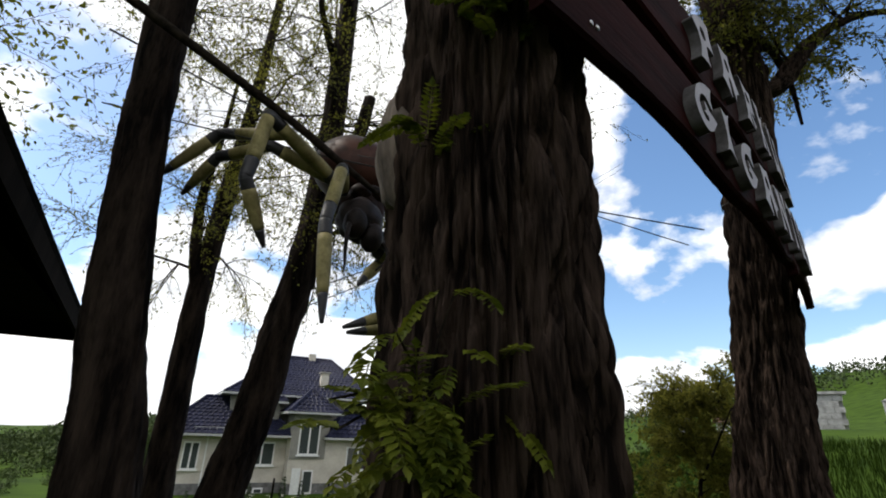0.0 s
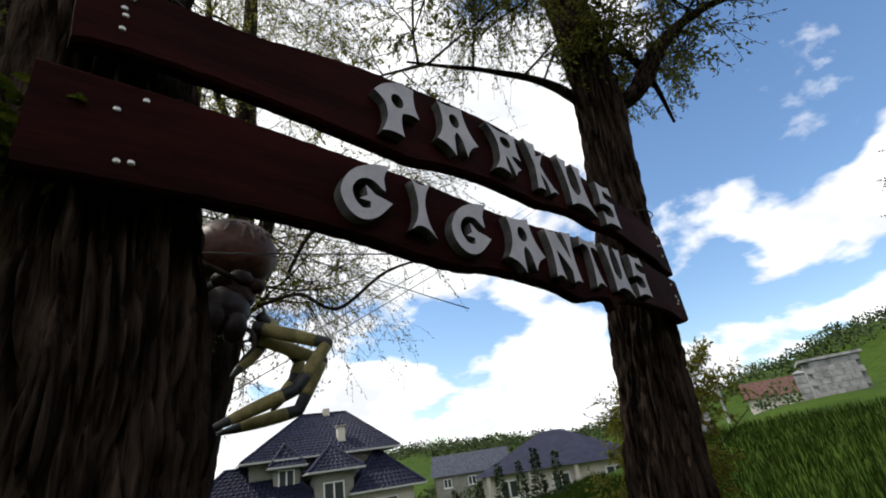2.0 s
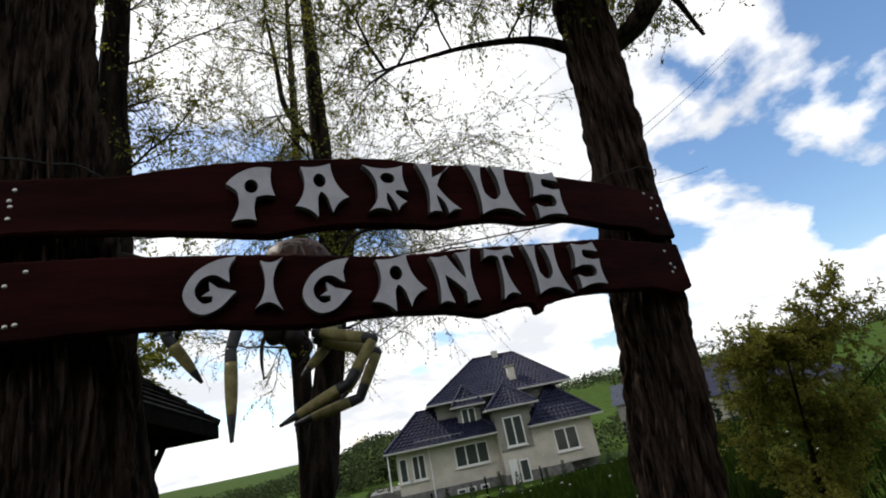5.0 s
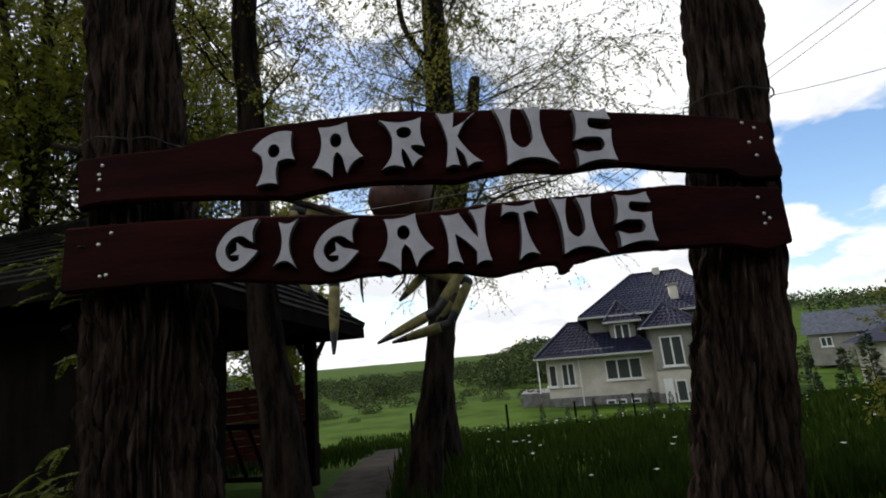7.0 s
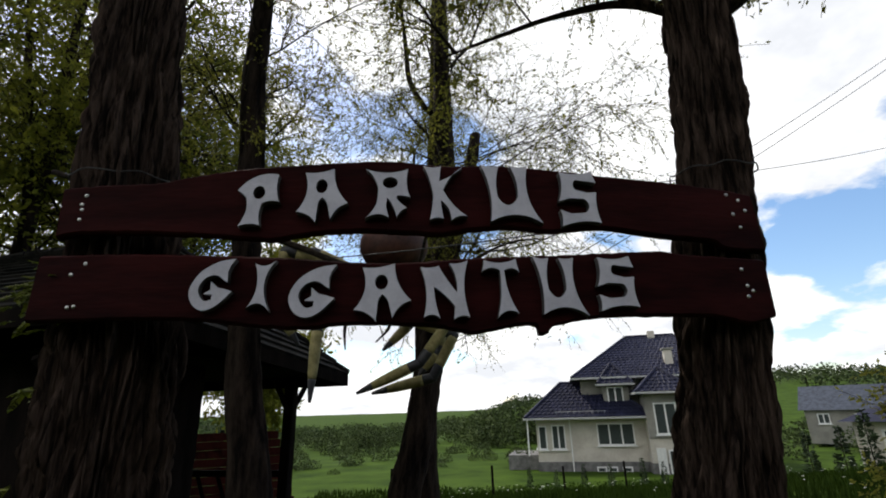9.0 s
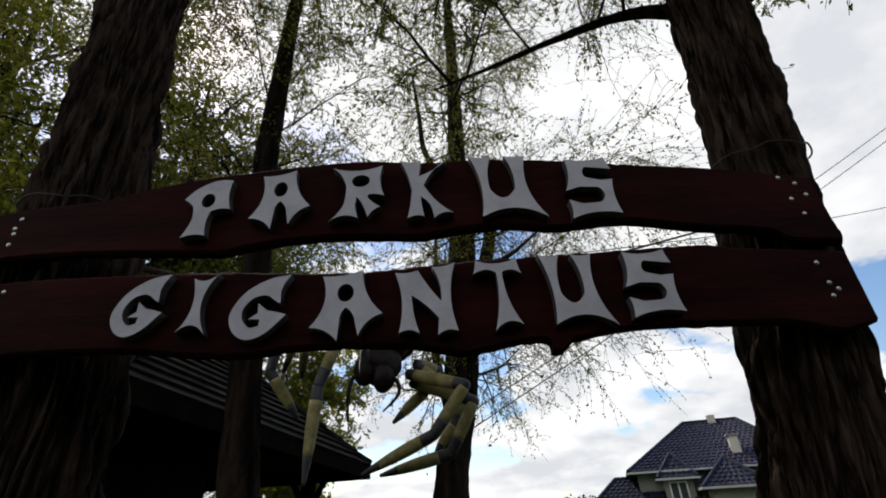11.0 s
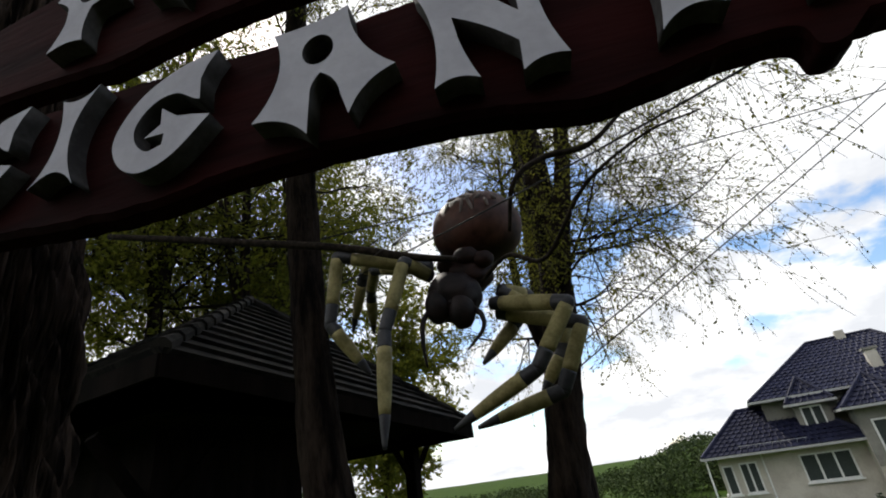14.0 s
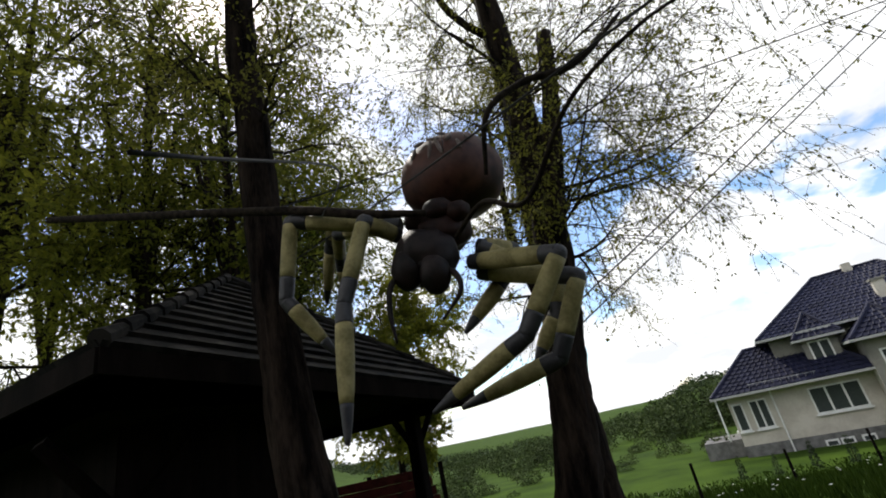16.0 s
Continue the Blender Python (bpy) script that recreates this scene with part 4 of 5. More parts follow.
    for x, y, z0, z1 in ((0.0, -0.7, 0.7, 2.95), (2.85, -0.06, -0.9, 2.95)):
        s = Soup()
        p0, p1 = m @ Vector((x, y, z1)), m @ Vector((x, y, z0))
        s.tube([(*p0, 0.05), (*p1, 0.05)], 8)
        mesh_ob("downpipe", s.v, s.f, M_WHITE, t)
    for a, b in (((5.0, -0.95, 3.2), (3.4, -0.4, 3.75)), ((2.2, -0.95, 3.15), (0.4, -0.95, 3.2))):
        s = Soup()
        for k in range(9):
            p = m @ (Vector((2.0, -0.75, 3.32)) + Vector((0.4 * k, 0, 0)))
            s.tube([(p.x, p.y, p.z, 0.012), (p.x, p.y, p.z + 0.16, 0.012)], 4)
        p, q = m @ Vector((1.9, -0.75, 3.48)), m @ Vector((5.3, -0.75, 3.48))
        s.tube([(*p, 0.018), (*q, 0.018)], 5)
    mesh_ob("snow_guard", s.v, s.f, M_CONCRETE, t)
    return t


main_house()
# ---------------------------------------------------------------- shoots on the gate tree


def pinnate(soup, rng, p, d, length, leaflet):
    """A feathered leaf: leaflets in pairs along a drooping rib."""
    n = max(4, int(length / (leaflet * 0.42)))
    q, dd = Vector(p), Vector(d).normalized()
    rows = [(*q, 0.0016)]
    for i in range(n):
        dd = (dd + Vector((0, 0, -0.07)) + rand_dir(rng) * 0.05).normalized()
        q = q + dd * (length / n)
        rows.append((*q, 0.0012))
        side = dd.cross(Vector((0, 0, 1)))
        if side.length < 0.05:
            side = Vector((1, 0, 0))
        side.normalize()
        s = leaflet * (0.65 + 0.5 * math.sin(math.pi * (i + 1) / (n + 1)))
        for sg in (-1, 1):
            ld = (side * sg + dd * 0.55 + Vector((0, 0, -0.25)) + rand_dir(rng) * 0.15).normalized()
            soup.leaf(q, ld, ld.cross(rand_dir(rng) * 0.35 + Vector((0, 0, 1))).normalized(), s, s * 0.33)
    soup.leaf(q, dd, dd.cross(Vector((0.2, 0.1, 1))).normalized(), leaflet, leaflet * 0.33)
    soup.tube(rows, 3, cap=False)


def shoots(label, centre, n, size, seed, out, leaflet=0.030):
    rng = random.Random(seed)
    t = thing("leafy_shoot", label, "foliage", at=(0, 0, 0), group="shoots on the gate tree")
    s = Soup()
    for _ in range(n):
        p = Vector(centre) + Vector((rng.gauss(0, size * 0.5), rng.gauss(0, size * 0.28), rng.gauss(0, size * 0.42)))
        d = Vector(out) + rand_dir(rng) * 0.9
        pinnate(s, rng, p, d, rng.uniform(0.07, 0.14), leaflet)
        if rng.random() < 0.5:
            b = Vector(centre) - Vector(out) * 0.12
            st = Soup()
            st.tube([(*b, 0.004), (*((b + p) / 2 + Vector((0, 0, 0.03))), 0.003), (*p, 0.002)], 4)
            mesh_ob("stem", st.v, st.f, M_TWIG, t)
    mesh_ob("foliage", s.v, s.f, M_FERN, t)


shoots("bright green feathered shoots sprouting from the bark", (-0.11, 0.26, 2.40), 44, 0.14, 21, (-0.5, -0.65, -0.1), 0.024)
shoots("bright green feathered shoots low on the trunk", (-0.19, 0.36, 1.42), 60, 0.15, 22, (-0.6, -0.5, -0.05), 0.025)
shoots("small green shoots on the trunk side", (-0.13, 0.42, 2.02), 9, 0.08, 23, (-0.8, -0.1, 0.1), 0.024)

# bare healed wound on the left gate tree
bm = bmesh.new()
bmesh.ops.create_uvsphere(bm, u_segments=28, v_segments=18, radius=1.0)
for v in bm.verts:
    v.co *= 1 + 0.16 * noise.noise(v.co * 2.2)
bmesh.ops.transform(bm, matrix=pose(-0.05, 0.60, 2.12, 0, 0, -38) @ Matrix.Diagonal((0.075, 0.11, 0.20, 1)), verts=bm.verts)
part("scar", bm, M_WOUND, gate_left, "bare pale healed wound", smooth=True)

# ---------------------------------------------------------------- cables and twine
for a, b, sag, r in (((-0.55, 3.55, 4.2), (9.0, 7.0, 7.2), 0.5, 0.009), ((2.0, 4.9, 2.7), (9.5, 6.0, 7.4), 0.25, 0.008), ((2.0, 4.9, 2.9), (9.6, 6.0, 7.7), 0.25, 0.008), ((-0.45, 3.5, 3.55), (3.2, 0.64, 3.0), 0.06, 0.006)):
    a, b = Vector(a), Vector(b)
    if b.x > 5:
        b = a + (b - a) * 2.4
    pts = [tuple(a.lerp(b, i / 8) - Vector((0, 0, sag * 4 * (i / 8) * (1 - i / 8)))) for i in range(9)]
    rope("cable", "thin black cable strung between the trees", pts, r, M_WIRE, "cable", n=24, sides=5)
for cx, cy, cz, rr in ((3.105, 0.262, 3.05, 0.205), (0.045, 0.415, 3.02, 0.255)):
    pts = [(cx + rr * math.cos(2 * math.pi * i / 20), cy + rr * math.sin(2 * math.pi * i / 20), cz + 0.03 * math.sin(2 * math.pi * i / 20) + 0.01 * math.sin(i * 2.3)) for i in range(21)]
    rope("wire_loop", "rusty wire wound round the trunk above the boards", pts, 0.004, M_WIRE, "wire", n=80, sides=5)
rope("cord", "thin cord hanging from the board to the bough", [(1.36, 0.3, 2.2), (1.16, 1.3, 2.8), (0.75, 2.0, 3.07)], 0.003, M_WIRE, "cord", n=16, sides=4)
rope("cord", "thin cord holding the spider up", [(1.38, 2.4, 3.48), (1.45, 2.45, 4.1), (1.55, 2.6, 4.8)], 0.003, M_WIRE, "cord", n=16, sides=4)

# ---------------------------------------------------------------- trees behind the shelter


def leafy_tree(x, y, height, r, seed, label, spread=1.0, leaf=0.09, n=26, mat=None, z_low=0.32, leaf_n=4):
    rng = random.Random(seed)
    zb = ground_z(x, y)
    lean = (rng.uniform(-0.6, 0.6), rng.uniform(-0.6, 0.6))
    pts = [(x + lean[0] * k * k, y + lean[1] * k * k, zb - 0.1 + height * k, r * (1 - 0.8 * k)) for k in (0, 0.2, 0.4, 0.6, 0.8, 1.0)]
    br = around(pts, zb + height * z_low, zb + height * 0.98, n, height * 0.22 * spread, r * 0.22, seed + 1, rise=0.35)
    stems = []
    for k in range(2):
        a = rng.uniform(0, 6.28)
        s0 = pts[2]
        stems.append([(s0[0], s0[1], s0[2], r * 0.45), (s0[0] + math.sin(a) * 0.5, s0[1] + math.cos(a) * 0.5, s0[2] + height * 0.16, r * 0.4), (s0[0] + math.sin(a) * 1.1, s0[1] + math.cos(a) * 1.1, s0[2] + height * 0.36, r * 0.22)])
    return locust("tree", label, pts, stems, br, seed, 20, 26, M_BARK_FAR, mat or M_LEAF_DENSE, leaf_n=leaf_n, leaf_size=leaf, ridge=0.1, freq=3, droop=0.05, flare=0.1, depth=2)


for i, (x, y, h, r) in enumerate(((-5.2, 9.6, 15, 0.22), (-6.9, 8.6, 16, 0.24), (-5.3, 12.2, 14, 0.18), (-9.0, 7.0, 16, 0.26), (-8.0, 12.0, 16, 0.2), (-7.0, 15.0, 15, 0.2), (-11.5, 10.0, 15, 0.22), (-7.0, 3.6, 13, 0.16))):
    leafy_tree(x, y, h, r, 100 + i * 7, "tall leafy tree with dark trunk behind the shelter", leaf=0.135, n=20, leaf_n=2, z_low=0.28)
leafy_tree(-4.4, 17.0, 8.6, 0.16, 163, "round leafy tree with dense bright green crown beyond the shelter", spread=1.1, leaf=0.16, n=30, leaf_n=3, z_low=0.30)
leafy_tree(18.0, -2.7, 6.4, 0.10, 311, "slim leafy tree on the grassy bank", spread=0.9, leaf=0.08, n=26, mat=M_LEAF_DENSE, z_low=0.12, leaf_n=3)

# ---------------------------------------------------------------- conifers, hedge trees, posts


def conifer(x, y, h, w, seed, label, group="", lift=0.0):
    rng = random.Random(seed)
    zb = ground_z(x, y) - 0.05 + lift
    t = thing("conifer", label, "conifer", at=(0, 0, 0), group=group)
    s = Soup()
    s.tube([(x, y, zb, w * 0.07), (x, y, zb + h, 0.008)], 6)
    mesh_ob("trunk", s.v, s.f, M_TWIG, t)
    s = Soup()
    n = int(90 + 60 * h)
    for i in range(n):
        k = rng.random() ** 1.25
        z = zb + h * (0.04 + 0.95 * k)
        rad = w * (1 - k) ** 0.85 * rng.uniform(0.45, 1.12) + 0.02
        a = rng.uniform(0, 6.283)
        tip = Vector((x + math.sin(a) * rad, y + math.cos(a) * rad, z + rad * rng.uniform(-0.1, 0.35)))
        b = Vector((x, y, z))
        d = (tip - b).normalized()
        sd = d.cross(rand_dir(rng)).normalized()
        for j in range(3):
            p = b.lerp(tip, 0.35 + 0.2 * j)
            s.leaf(p, (d + rand_dir(rng) * 0.4).normalized(), sd, h * 0.085 * rng.uniform(0.7, 1.2), h * 0.02)
    mesh_ob("needle_spray", s.v, s.f, M_FIR, t)
    return t


conifer(22, -0.2, 3.0, 0.75, 401, "young fir tree standing in the rough grass")
leafy_tree(6.15, 1.95, 2.3, 0.035, 402, "young feathery bush with bright green shoots in the grass", spread=1.15, leaf=0.05, n=30, mat=M_LEAF, z_low=0.06, leaf_n=2)
rng = random.Random(77)
for i in range(15):
    k = i / 14
    x, y = 8.6 + 20.5 * k, 27.5 - 4.2 * k + rng.uniform(-0.5, 0.5)
    conifer(x, y, rng.uniform(0.9, 1.5), rng.uniform(0.22, 0.32), 500 + i, "small dark thuja planted along the garden edge", "thuja row")

for az, d, h in ((40, 26, 1.9), (42.5, 24, 1.8), (44.5, 22, 2.0), (46.5, 20.5, 1.7), (48.2, 19.5, 1.9), (50.2, 18.5, 1.6)):
    conifer(1.3 + d * math.sin(radians(az)), -1.8 + d * math.cos(radians(az)), h, h * 0.2, int(540 + d * 2), "dark slim thuja standing in the grass before the low house", "thuja row")


def post(x, y, h, r, mat, label, tilt=0.0, name="fence_post"):
    zb = ground_z(x, y)
    s = Soup()
    s.tube([(x, y, zb - 0.15, r), (x + tilt * h * 0.5, y, zb + h * 0.5, r * 0.97), (x + tilt * h, y, zb + h, r * 0.92)], 8)
    return tagged(mesh_ob(name, s.v, s.f, mat, smooth=False), label, "post", "fence posts")


for x, y, h in ((4.7, 17.5, 1.2), (12.0, 22.5, 1.3), (8.2, 20.0, 1.15), (16.5, 24.5, 1.2), (1.0, 15.5, 1.1)):
    post(x, y, h, 0.05, M_TIMBER, "thin dark wooden fence post in the grass")
for x, y, h, tl in ((21.2, 7.0, 1.9, -0.08), (24.2, 8.0, 1.7, 0.05), (27.0, 7.6, 1.9, 0.03)):
    post(x, y, h, 0.07, M_CONCRETE, "pale leaning concrete fence post", tl)


def pillar(x, y, w, h, turn, label):
    zb = ground_z(x, y)
    t = thing("gate_pillar", label, "pillar", at=(x, y, zb), turn=turn)
    for k in range(6):
        boxpart("block", (-w / 2, -w / 2, -0.2 + k * (h + 0.2) / 6), (w / 2, w / 2, -0.2 + (k + 0.965) * (h + 0.2) / 6), M_CONCRETE, t, bevel=0.015)
    bm = bmesh.new()
    bmesh.ops.create_cone(bm, cap_ends=True, segments=4, radius1=w * 0.85, radius2=w * 0.1, depth=0.16)
    bmesh.ops.transform(bm, matrix=pose(0, 0, h + 0.075, 0, 0, 45), verts=bm.verts)
    part("cap", bm, M_CONCRETE, t)
    return t


pillar(21.9, 6.9, 0.5, 1.2, 20, "grey block gate pillar with a pyramid cap")
pillar(30.5, 4.7, 0.5, 1.3, 10, "grey block gate pillar with a pyramid cap")
pillar(30.8, 0.4, 0.5, 1.3, 10, "grey block gate pillar with a pyramid cap")


def block_shed():
    t = thing("shed", "low grey concrete block shed on the bank", "shed", at=(33, 3.1, ground_z(33, 3.1) - 0.35), turn=14)
    for r in range(7):
        for k in range(5):
            off = 0.22 if r % 2 else 0.0
            boxpart("block", (-0.1, -0.6 + k * 0.45 + off - 0.2, r * 0.31), (0.15, -0.6 + (k + 0.97) * 0.45 + off - 0.2, (r + 0.96) * 0.31), M_CONCRETE, t)
    boxpart("wall", (0.15, -0.8, -1.2), (3.0, 1.7, 2.15), M_CONCRETE, t)
    boxpart("roof_slab", (-0.2, -1.0, 2.19), (3.2, 1.9, 2.33), M_CONCRETE, t)
    return t


block_shed()


def gable_house(name, label, x, y, turn, w, d, h, rise, wall, roofm, z=None, hip=False):
    """A small far house with walls, roof, windows and a door."""
    zb = ground_z(x, y) if z is None else z
    m = Matrix.Translation((x, y, zb)) @ Matrix.Rotation(radians(turn), 4, "Z")
    t = thing(name, label, "house")
    boxpart("wall", (-w / 2, -d / 2, -1.0), (w / 2, d / 2, h), wall, t, m=m)
    e = 0.45
    if hip:
        k = d / 2 + e
        v = [(-w / 2 - e, -d / 2 - e, h), (w / 2 + e, -d / 2 - e, h), (w / 2 + e, d / 2 + e, h), (-w / 2 - e, d / 2 + e, h), (-w / 2 - e + k, 0, h + rise), (w / 2 + e - k, 0, h + rise)]
        f = [(0, 1, 5, 4), (1, 2, 5), (2, 3, 4, 5), (3, 0, 4), (3, 2, 1, 0)]
    else:
        v = [(-w / 2 - e, -d / 2 - e, h), (w / 2 + e, -d / 2 - e, h), (w / 2 + e, d / 2 + e, h), (-w / 2 - e, d / 2 + e, h), (-w / 2 - e, 0, h + rise), (w / 2 + e, 0, h + rise)]
        f = [(0, 1, 5, 4), (2, 3, 4, 5), (1, 2, 5), (3, 0, 4), (3, 2, 1, 0)]
    mesh_ob("roof", [m @ Vector(q) for q in v], f, roofm, t)
    if not hip:
        for sx in (-1, 1):
            g = sx * (w / 2 + e + 0.02)
            mesh_ob("gable", [m @ Vector(q) for q in ((g, -d / 2, h), (g, d / 2, h), (g, 0, h + rise * 0.9))], [(0, 1, 2)], wall, t)
    face = lambda px, pz: m @ Matrix.Translation((px, -d / 2, pz)) @ Matrix.Diagonal((1, -1, 1, 1))
    n = max(1, int(w / 2.4))
    for i in range(n):
        window(t, face(-w / 2 + (i + 0.5) * w / n - 0.5, h * 0.4), 1.0, min(1.2, h * 0.45), 2)
    side = m @ Matrix.Translation((-w / 2, -0.5, h * 0.4)) @ Matrix.Rotation(radians(90), 4, "Z")
    window(t, side, 1.0, min(1.2, h * 0.45), 1)
    return t


gable_house("house", "white house with a steep slate-blue gable roof", 48, 46, -48, 9, 6, 2.2, 2.4, M_WALL_GREY, M_SLATE, z=-1.4)
gable_house("house", "low pale house under a broad dark blue hipped roof", 26.9, 18.0, -54, 8.6, 7.4, 2.1, 2.0, M_WALL, M_ROOF, z=-1.2, hip=True)
gable_house("house", "small cream house with a rusty red gable roof", 78, 17.3, -75, 6, 5, 2.2, 2.2, M_WALL, M_REDROOF, z=2.0)
gable_house("house", "far white house with a red roof in the valley", 70, 62, -45, 8, 6, 2.0, 2.0, M_WALL, M_REDROOF, z=-4.6)


def porch_column(x, y):
    zb = min(ground_z(x, y), -2.2)
    s = Soup()
    s.tube([(x, y, zb - 0.2, 0.14), (x, y, 0.86, 0.13)], 10)
    return tagged(mesh_ob("porch_column", s.v, s.f, M_WALL), "pale round porch column under the eaves", "column", "porch columns")


for u in (-3.9, -1.6, 0.9, 3.4):
    porch_column(23.7 + 0.588 * u, 15.7 - 0.809 * u)

# pylon on the far slope
t = thing("power_pole", "far lattice power pole on the slope", "pole")
s = Soup()
for dx in (-0.5, 0.5):
    s.tube([(72 + dx, 80, ground_z(72, 80) - 1, 0.09), (72 + dx * 0.15, 80, ground_z(72, 80) + 9, 0.06)], 5)
mesh_ob("pole", s.v, s.f, M_TIMBER, t)
s = Soup()
for z in (6.5, 8.0):
    s.tube([(70.8, 80, ground_z(72, 80) + z, 0.06), (73.2, 80, ground_z(72, 80) + z, 0.06)], 5)
mesh_ob("cross_arm", s.v, s.f, M_TIMBER, t)

# ---------------------------------------------------------------- shelter surroundings
fence = thing("board_fence", "dark red horizontal board fence behind the shelter", "fence")
fa, fb = Vector((-6.0, 9.6, 0)), Vector((-1.15, 11.4, 0))
fm = Matrix.Translation((fa.x, fa.y, ground_z(fa.x, fa.y) - 0.1)) @ Matrix.Rotation(math.atan2(fb.y - fa.y, fb.x - fa.x), 4, "Z")
for k in range(10):
    boxpart("board", (0, -0.02, k * 0.19), (5.09 - 0.06 * k, 0.02 + 0.004 * (k % 3), k * 0.19 + 0.182), M_REDBOARD, fence, m=fm)
for k in range(4):
    boxpart("post", (k * 1.6, 0.03, -0.3), (k * 1.6 + 0.1, 0.12, 1.95), M_TIMBER, fence, m=fm)

rail = thing("railing", "dark timber railing with slanting boards beside the post", "railing")
ra, rb = SP(SL - 0.38, 0.9, 0), SP(SL - 0.38, 3.7, 0)
rm = Matrix.Translation((ra.x, ra.y, ground_z(ra.x, ra.y))) @ Matrix.Rotation(math.atan2(rb.y - ra.y, rb.x - ra.x), 4, "Z")
boxpart("rail", (0, -0.035, 0.95), (2.8, 0.035, 1.05), M_TIMBER, rail, m=rm)
boxpart("rail", (0, -0.035, 0.08), (2.8, 0.035, 0.16), M_TIMBER, rail, m=rm)
for k in range(7):
    s = Soup()
    p, q = rm @ Vector((0.05 + k * 0.4, 0, 0.12)), rm @ Vector((0.45 + k * 0.4, 0, 0.98))
    s.tube([(*p, 0.04), (*q, 0.04)], 4)
    mesh_ob("slanting_board", s.v, s.f, M_TIMBER, rail)

# earth path along the shelter, widened unseen under the gate to dull green bounce


def path_x(y):
    return 0.35 + 1.15 * (1 - smoothstep(0.5, 5, y))


def path_w(y):
    return 0.50 + 1.15 * (1 - smoothstep(0.5, 5, y))


v, f = [], []
for i in range(60):
    k = i / 59
    y = -9 + 24 * k
    x = path_x(y)
    w = path_w(y) + 0.12 * noise.noise(Vector((y * 0.9, 1, 0)))
    for sx in (-1, -0.5, 0, 0.5, 1):
        px = x + sx * (w + 0.06 * noise.noise(Vector((y * 3, sx * 4, 2))))
        v.append((px, y, ground_z(px, y) + 0.018 - 0.012 * abs(sx)))
for i in range(59):
    for k in range(4):
        o = i * 5 + k
        f.append((o, o + 1, o + 6, o + 5))
tagged(mesh_ob("path", v, f, M_EARTH, smooth=True), "trodden pale earth path past the shelter, widened unseen under the gate", "path", kind="structure")

# ---------------------------------------------------------------- grass, far woods
rng = random.Random(5)
s = Soup()
for _ in range(64000):
    y = 3.0 + 26 * rng.random() ** 1.6
    x = rng.uniform(-3.5, 6 + y * 1.25)
    if rng.random() < 0.26:
        x, y = rng.uniform(3.8, 22), rng.uniform(-3, 8)
    if abs(x - path_x(y)) < path_w(y) and y < 15:
        continue
    if x < -0.1 and y < 9:
        continue
    z = ground_z(x, y)
    h = rng.uniform(0.12, 0.34) * (1.0 if y > 5 else 1.15)
    if 24 < y and 4 < x < 20:
        h *= 0.4
    a = rng.uniform(0, 6.283)
    d = Vector((math.cos(a) * 0.3, math.sin(a) * 0.3, 1)).normalized()
    s.leaf(Vector((x, y, z - 0.02)), d, Vector((-math.sin(a), math.cos(a), 0)), h * 1.15, 0.012 + 0.0009 * y)
tagged(mesh_ob("grass", s.v, s.f, M_BLADE), "long uncut green meadow grass", "grass", kind="stuff")
s = Soup()
for _ in range(420):
    y = rng.uniform(3.5, 22)
    x = rng.uniform(2.5, 6 + y)
    if rng.random() > 0.4 + 0.6 * noise.noise(Vector((x * 0.5, y * 0.5, 8))):
        continue
    z = ground_z(x, y) + rng.uniform(0.25, 0.5)
    for k in range(5):
        a = k * 1.257
        s.leaf(Vector((x, y, z)), Vector((math.cos(a), math.sin(a), 0.25)).normalized(), Vector((-math.sin(a), math.cos(a), 0)), 0.035, 0.012)
tagged(mesh_ob("wild_flowers", s.v, s.f, M_FLOWER), "small white wild flowers in the grass", "flowers", kind="stuff")


def clump(s, rng, x, y, z, r, h, n, leaf=0.17):
    """A crown of many small leaf facets filling a lumpy shape."""
    for _ in range(n):
        d = rand_dir(rng)
        k = rng.random() ** 0.35
        lump = 1 + 0.35 * noise.noise(Vector((d.x * 1.7 + x, d.y * 1.7 + y, d.z * 1.7)))
        p = Vector((x + d.x * r * k * lump, y + d.y * r * k * lump, z + h * (0.5 + 0.5 * d.z * k * lump)))
        ld = (d + rand_dir(rng) * 0.9).normalized()
        q = r * leaf * rng.uniform(0.6, 1.2)
        s.leaf(p, ld, ld.cross(rand_dir(rng)).normalized(), q, q * 0.4)


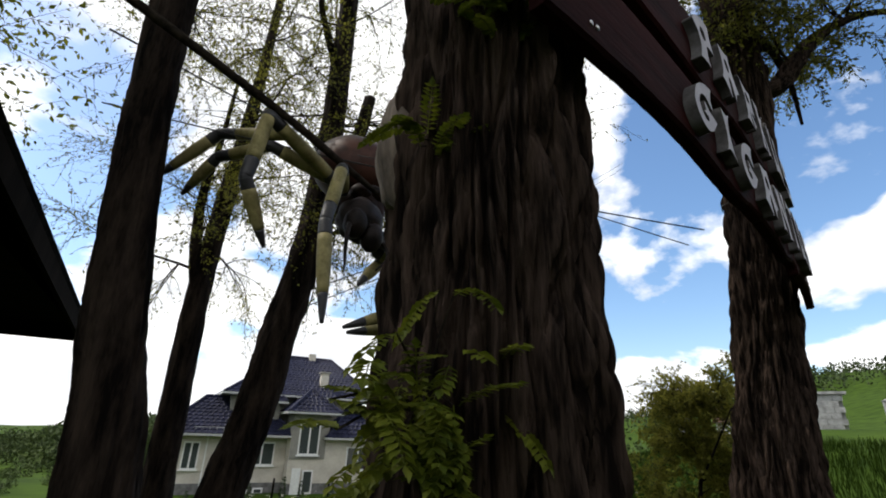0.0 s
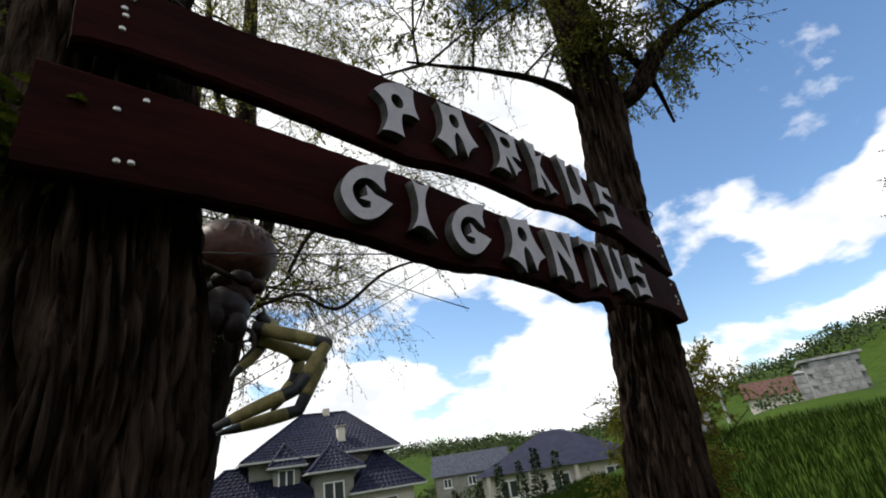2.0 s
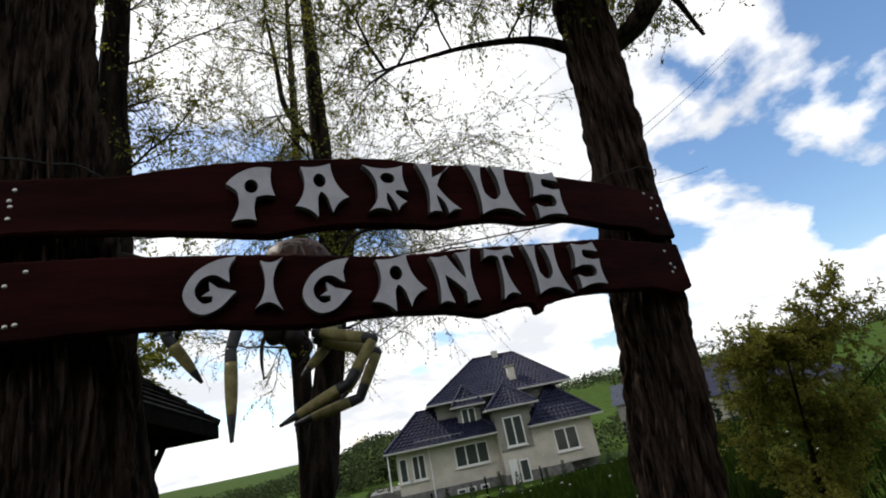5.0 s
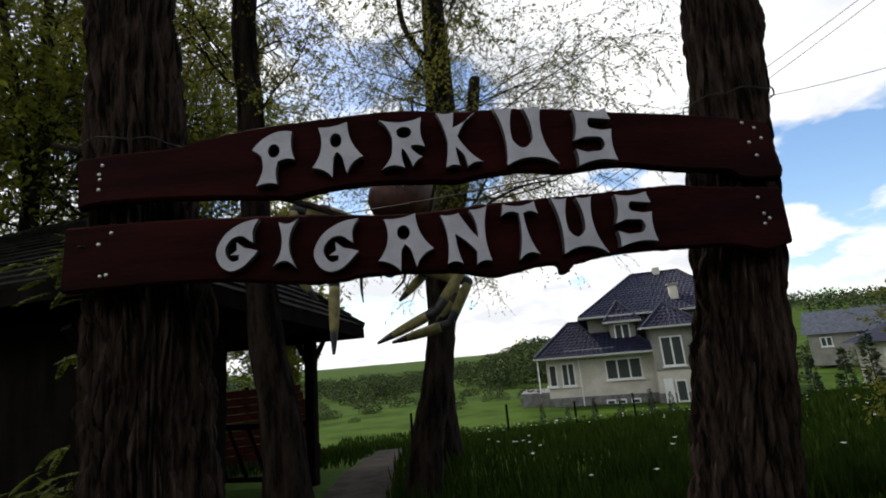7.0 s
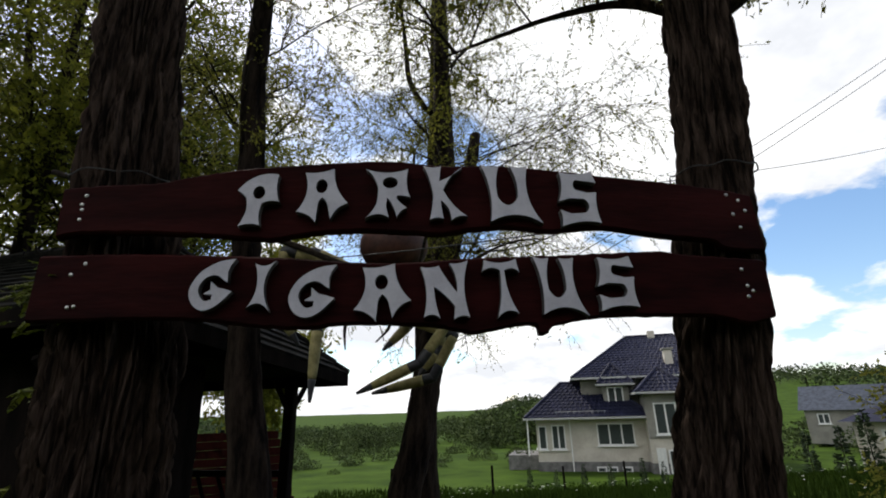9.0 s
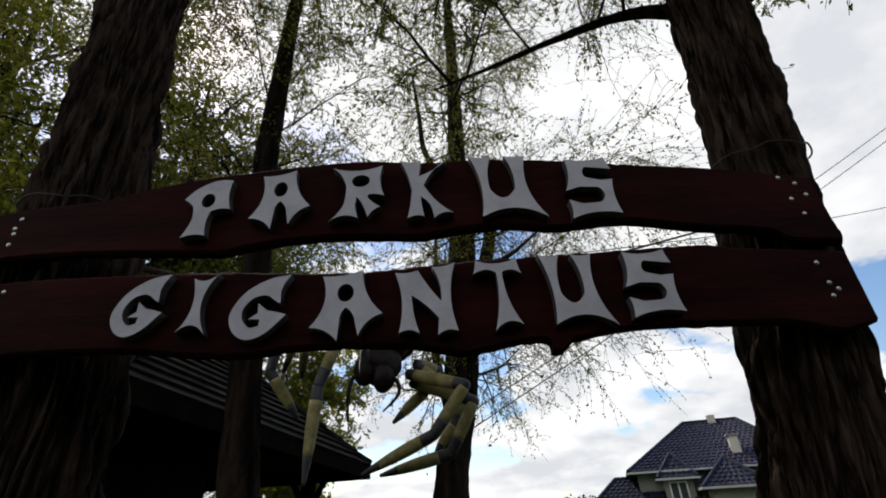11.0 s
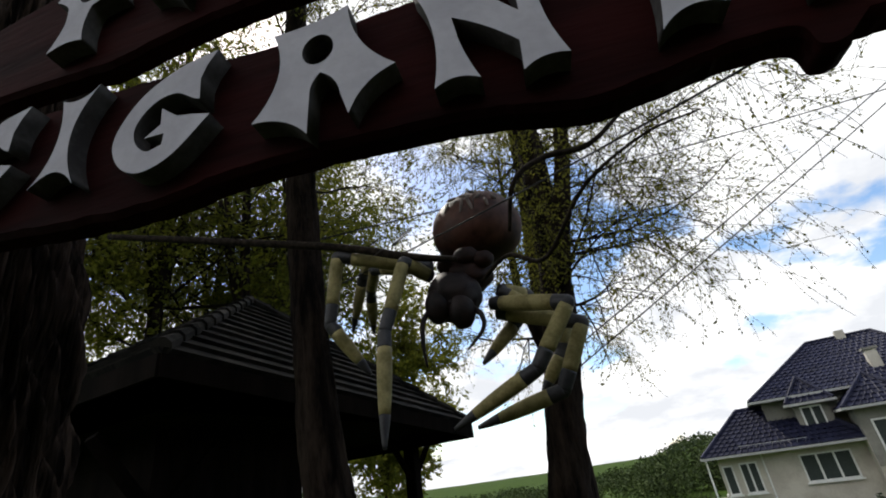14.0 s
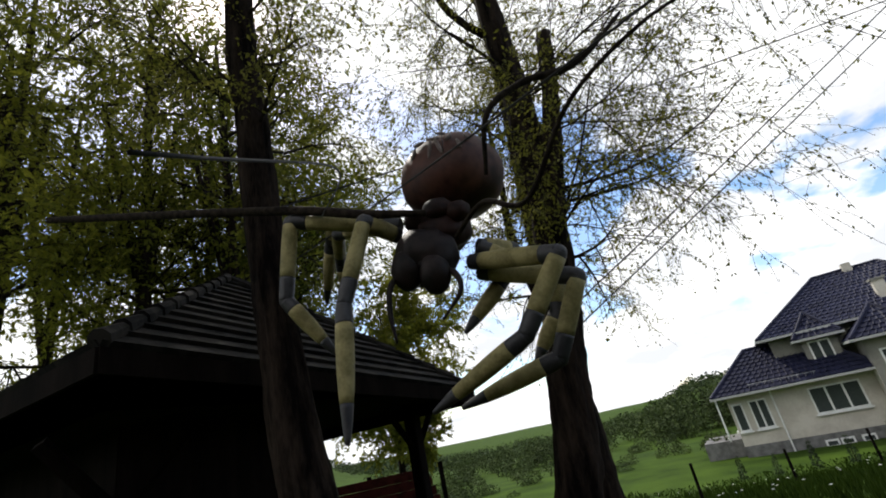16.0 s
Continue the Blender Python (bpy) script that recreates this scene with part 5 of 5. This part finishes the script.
s = Soup()
for i in range(80):                                   # wood's edge across the valley
    az = radians(rng.uniform(-24, 25))
    r = rng.uniform(72, 105)
    x, y = r * math.sin(az), r * math.cos(az)
    hh = rng.uniform(1.9, 4.4) + 2.4 * smoothstep(0, 14, math.degrees(az)) * rng.uniform(0.6, 1.1)
    clump(s, rng, x, y, ground_z(x, y) - 0.3, hh * rng.uniform(0.4, 0.6), hh, 560)
for i in range(46):                                   # bushes before it
    az = radians(rng.uniform(-24, 16))
    r = rng.uniform(38, 66)
    x, y = r * math.sin(az), r * math.cos(az)
    hh = rng.uniform(0.6, 1.6)
    clump(s, rng, x, y, ground_z(x, y) - 0.2, hh * 0.8, hh, 380)
for i in range(70):                                   # hedges towards the far houses
    az = radians(rng.uniform(38, 80))
    r = rng.uniform(48, 95)
    x, y = r * math.sin(az), r * math.cos(az)
    hh = rng.uniform(1.4, 3.4)
    clump(s, rng, x, y, ground_z(x, y) - 0.3, hh * 0.7, hh, 330)
tagged(mesh_ob("far_woods", s.v, s.f, M_FOREST), "leafy green wood's edge and bushes across the valley", "trees", kind="stuff")
s = Soup()
for i in range(34):                                   # unseen wood behind the viewpoint, added to block sky light
    x, y = rng.uniform(-16, 20), rng.uniform(-15, -8)
    hh = rng.uniform(5, 8)
    clump(s, rng, x, y, ground_z(x, y) - 0.3, hh * 0.42, hh, 260, 0.3)
tagged(mesh_ob("near_woods", s.v, s.f, M_FOREST), "unseen dense leafy wood added behind the viewpoint to block sky light", "trees", kind="stuff")
s = Soup()
for i in range(6400):                                 # wooded hill
    az = rng.uniform(-40, 98)
    r = rng.uniform(230, 640)
    x, y = r * math.sin(radians(az)), r * math.cos(radians(az))
    if noise.noise(Vector((x * 0.012, y * 0.012, 5))) < (-0.5 if r > 330 else -0.02):
        continue
    hh = rng.uniform(5, 9)
    clump(s, rng, x, y, ground_z(x, y) - 1.5, hh * 0.62, hh, 22, 0.32)
tagged(mesh_ob("hill_woods", s.v, s.f, M_FOREST), "distant wooded hillside in spring green", "trees", kind="stuff")
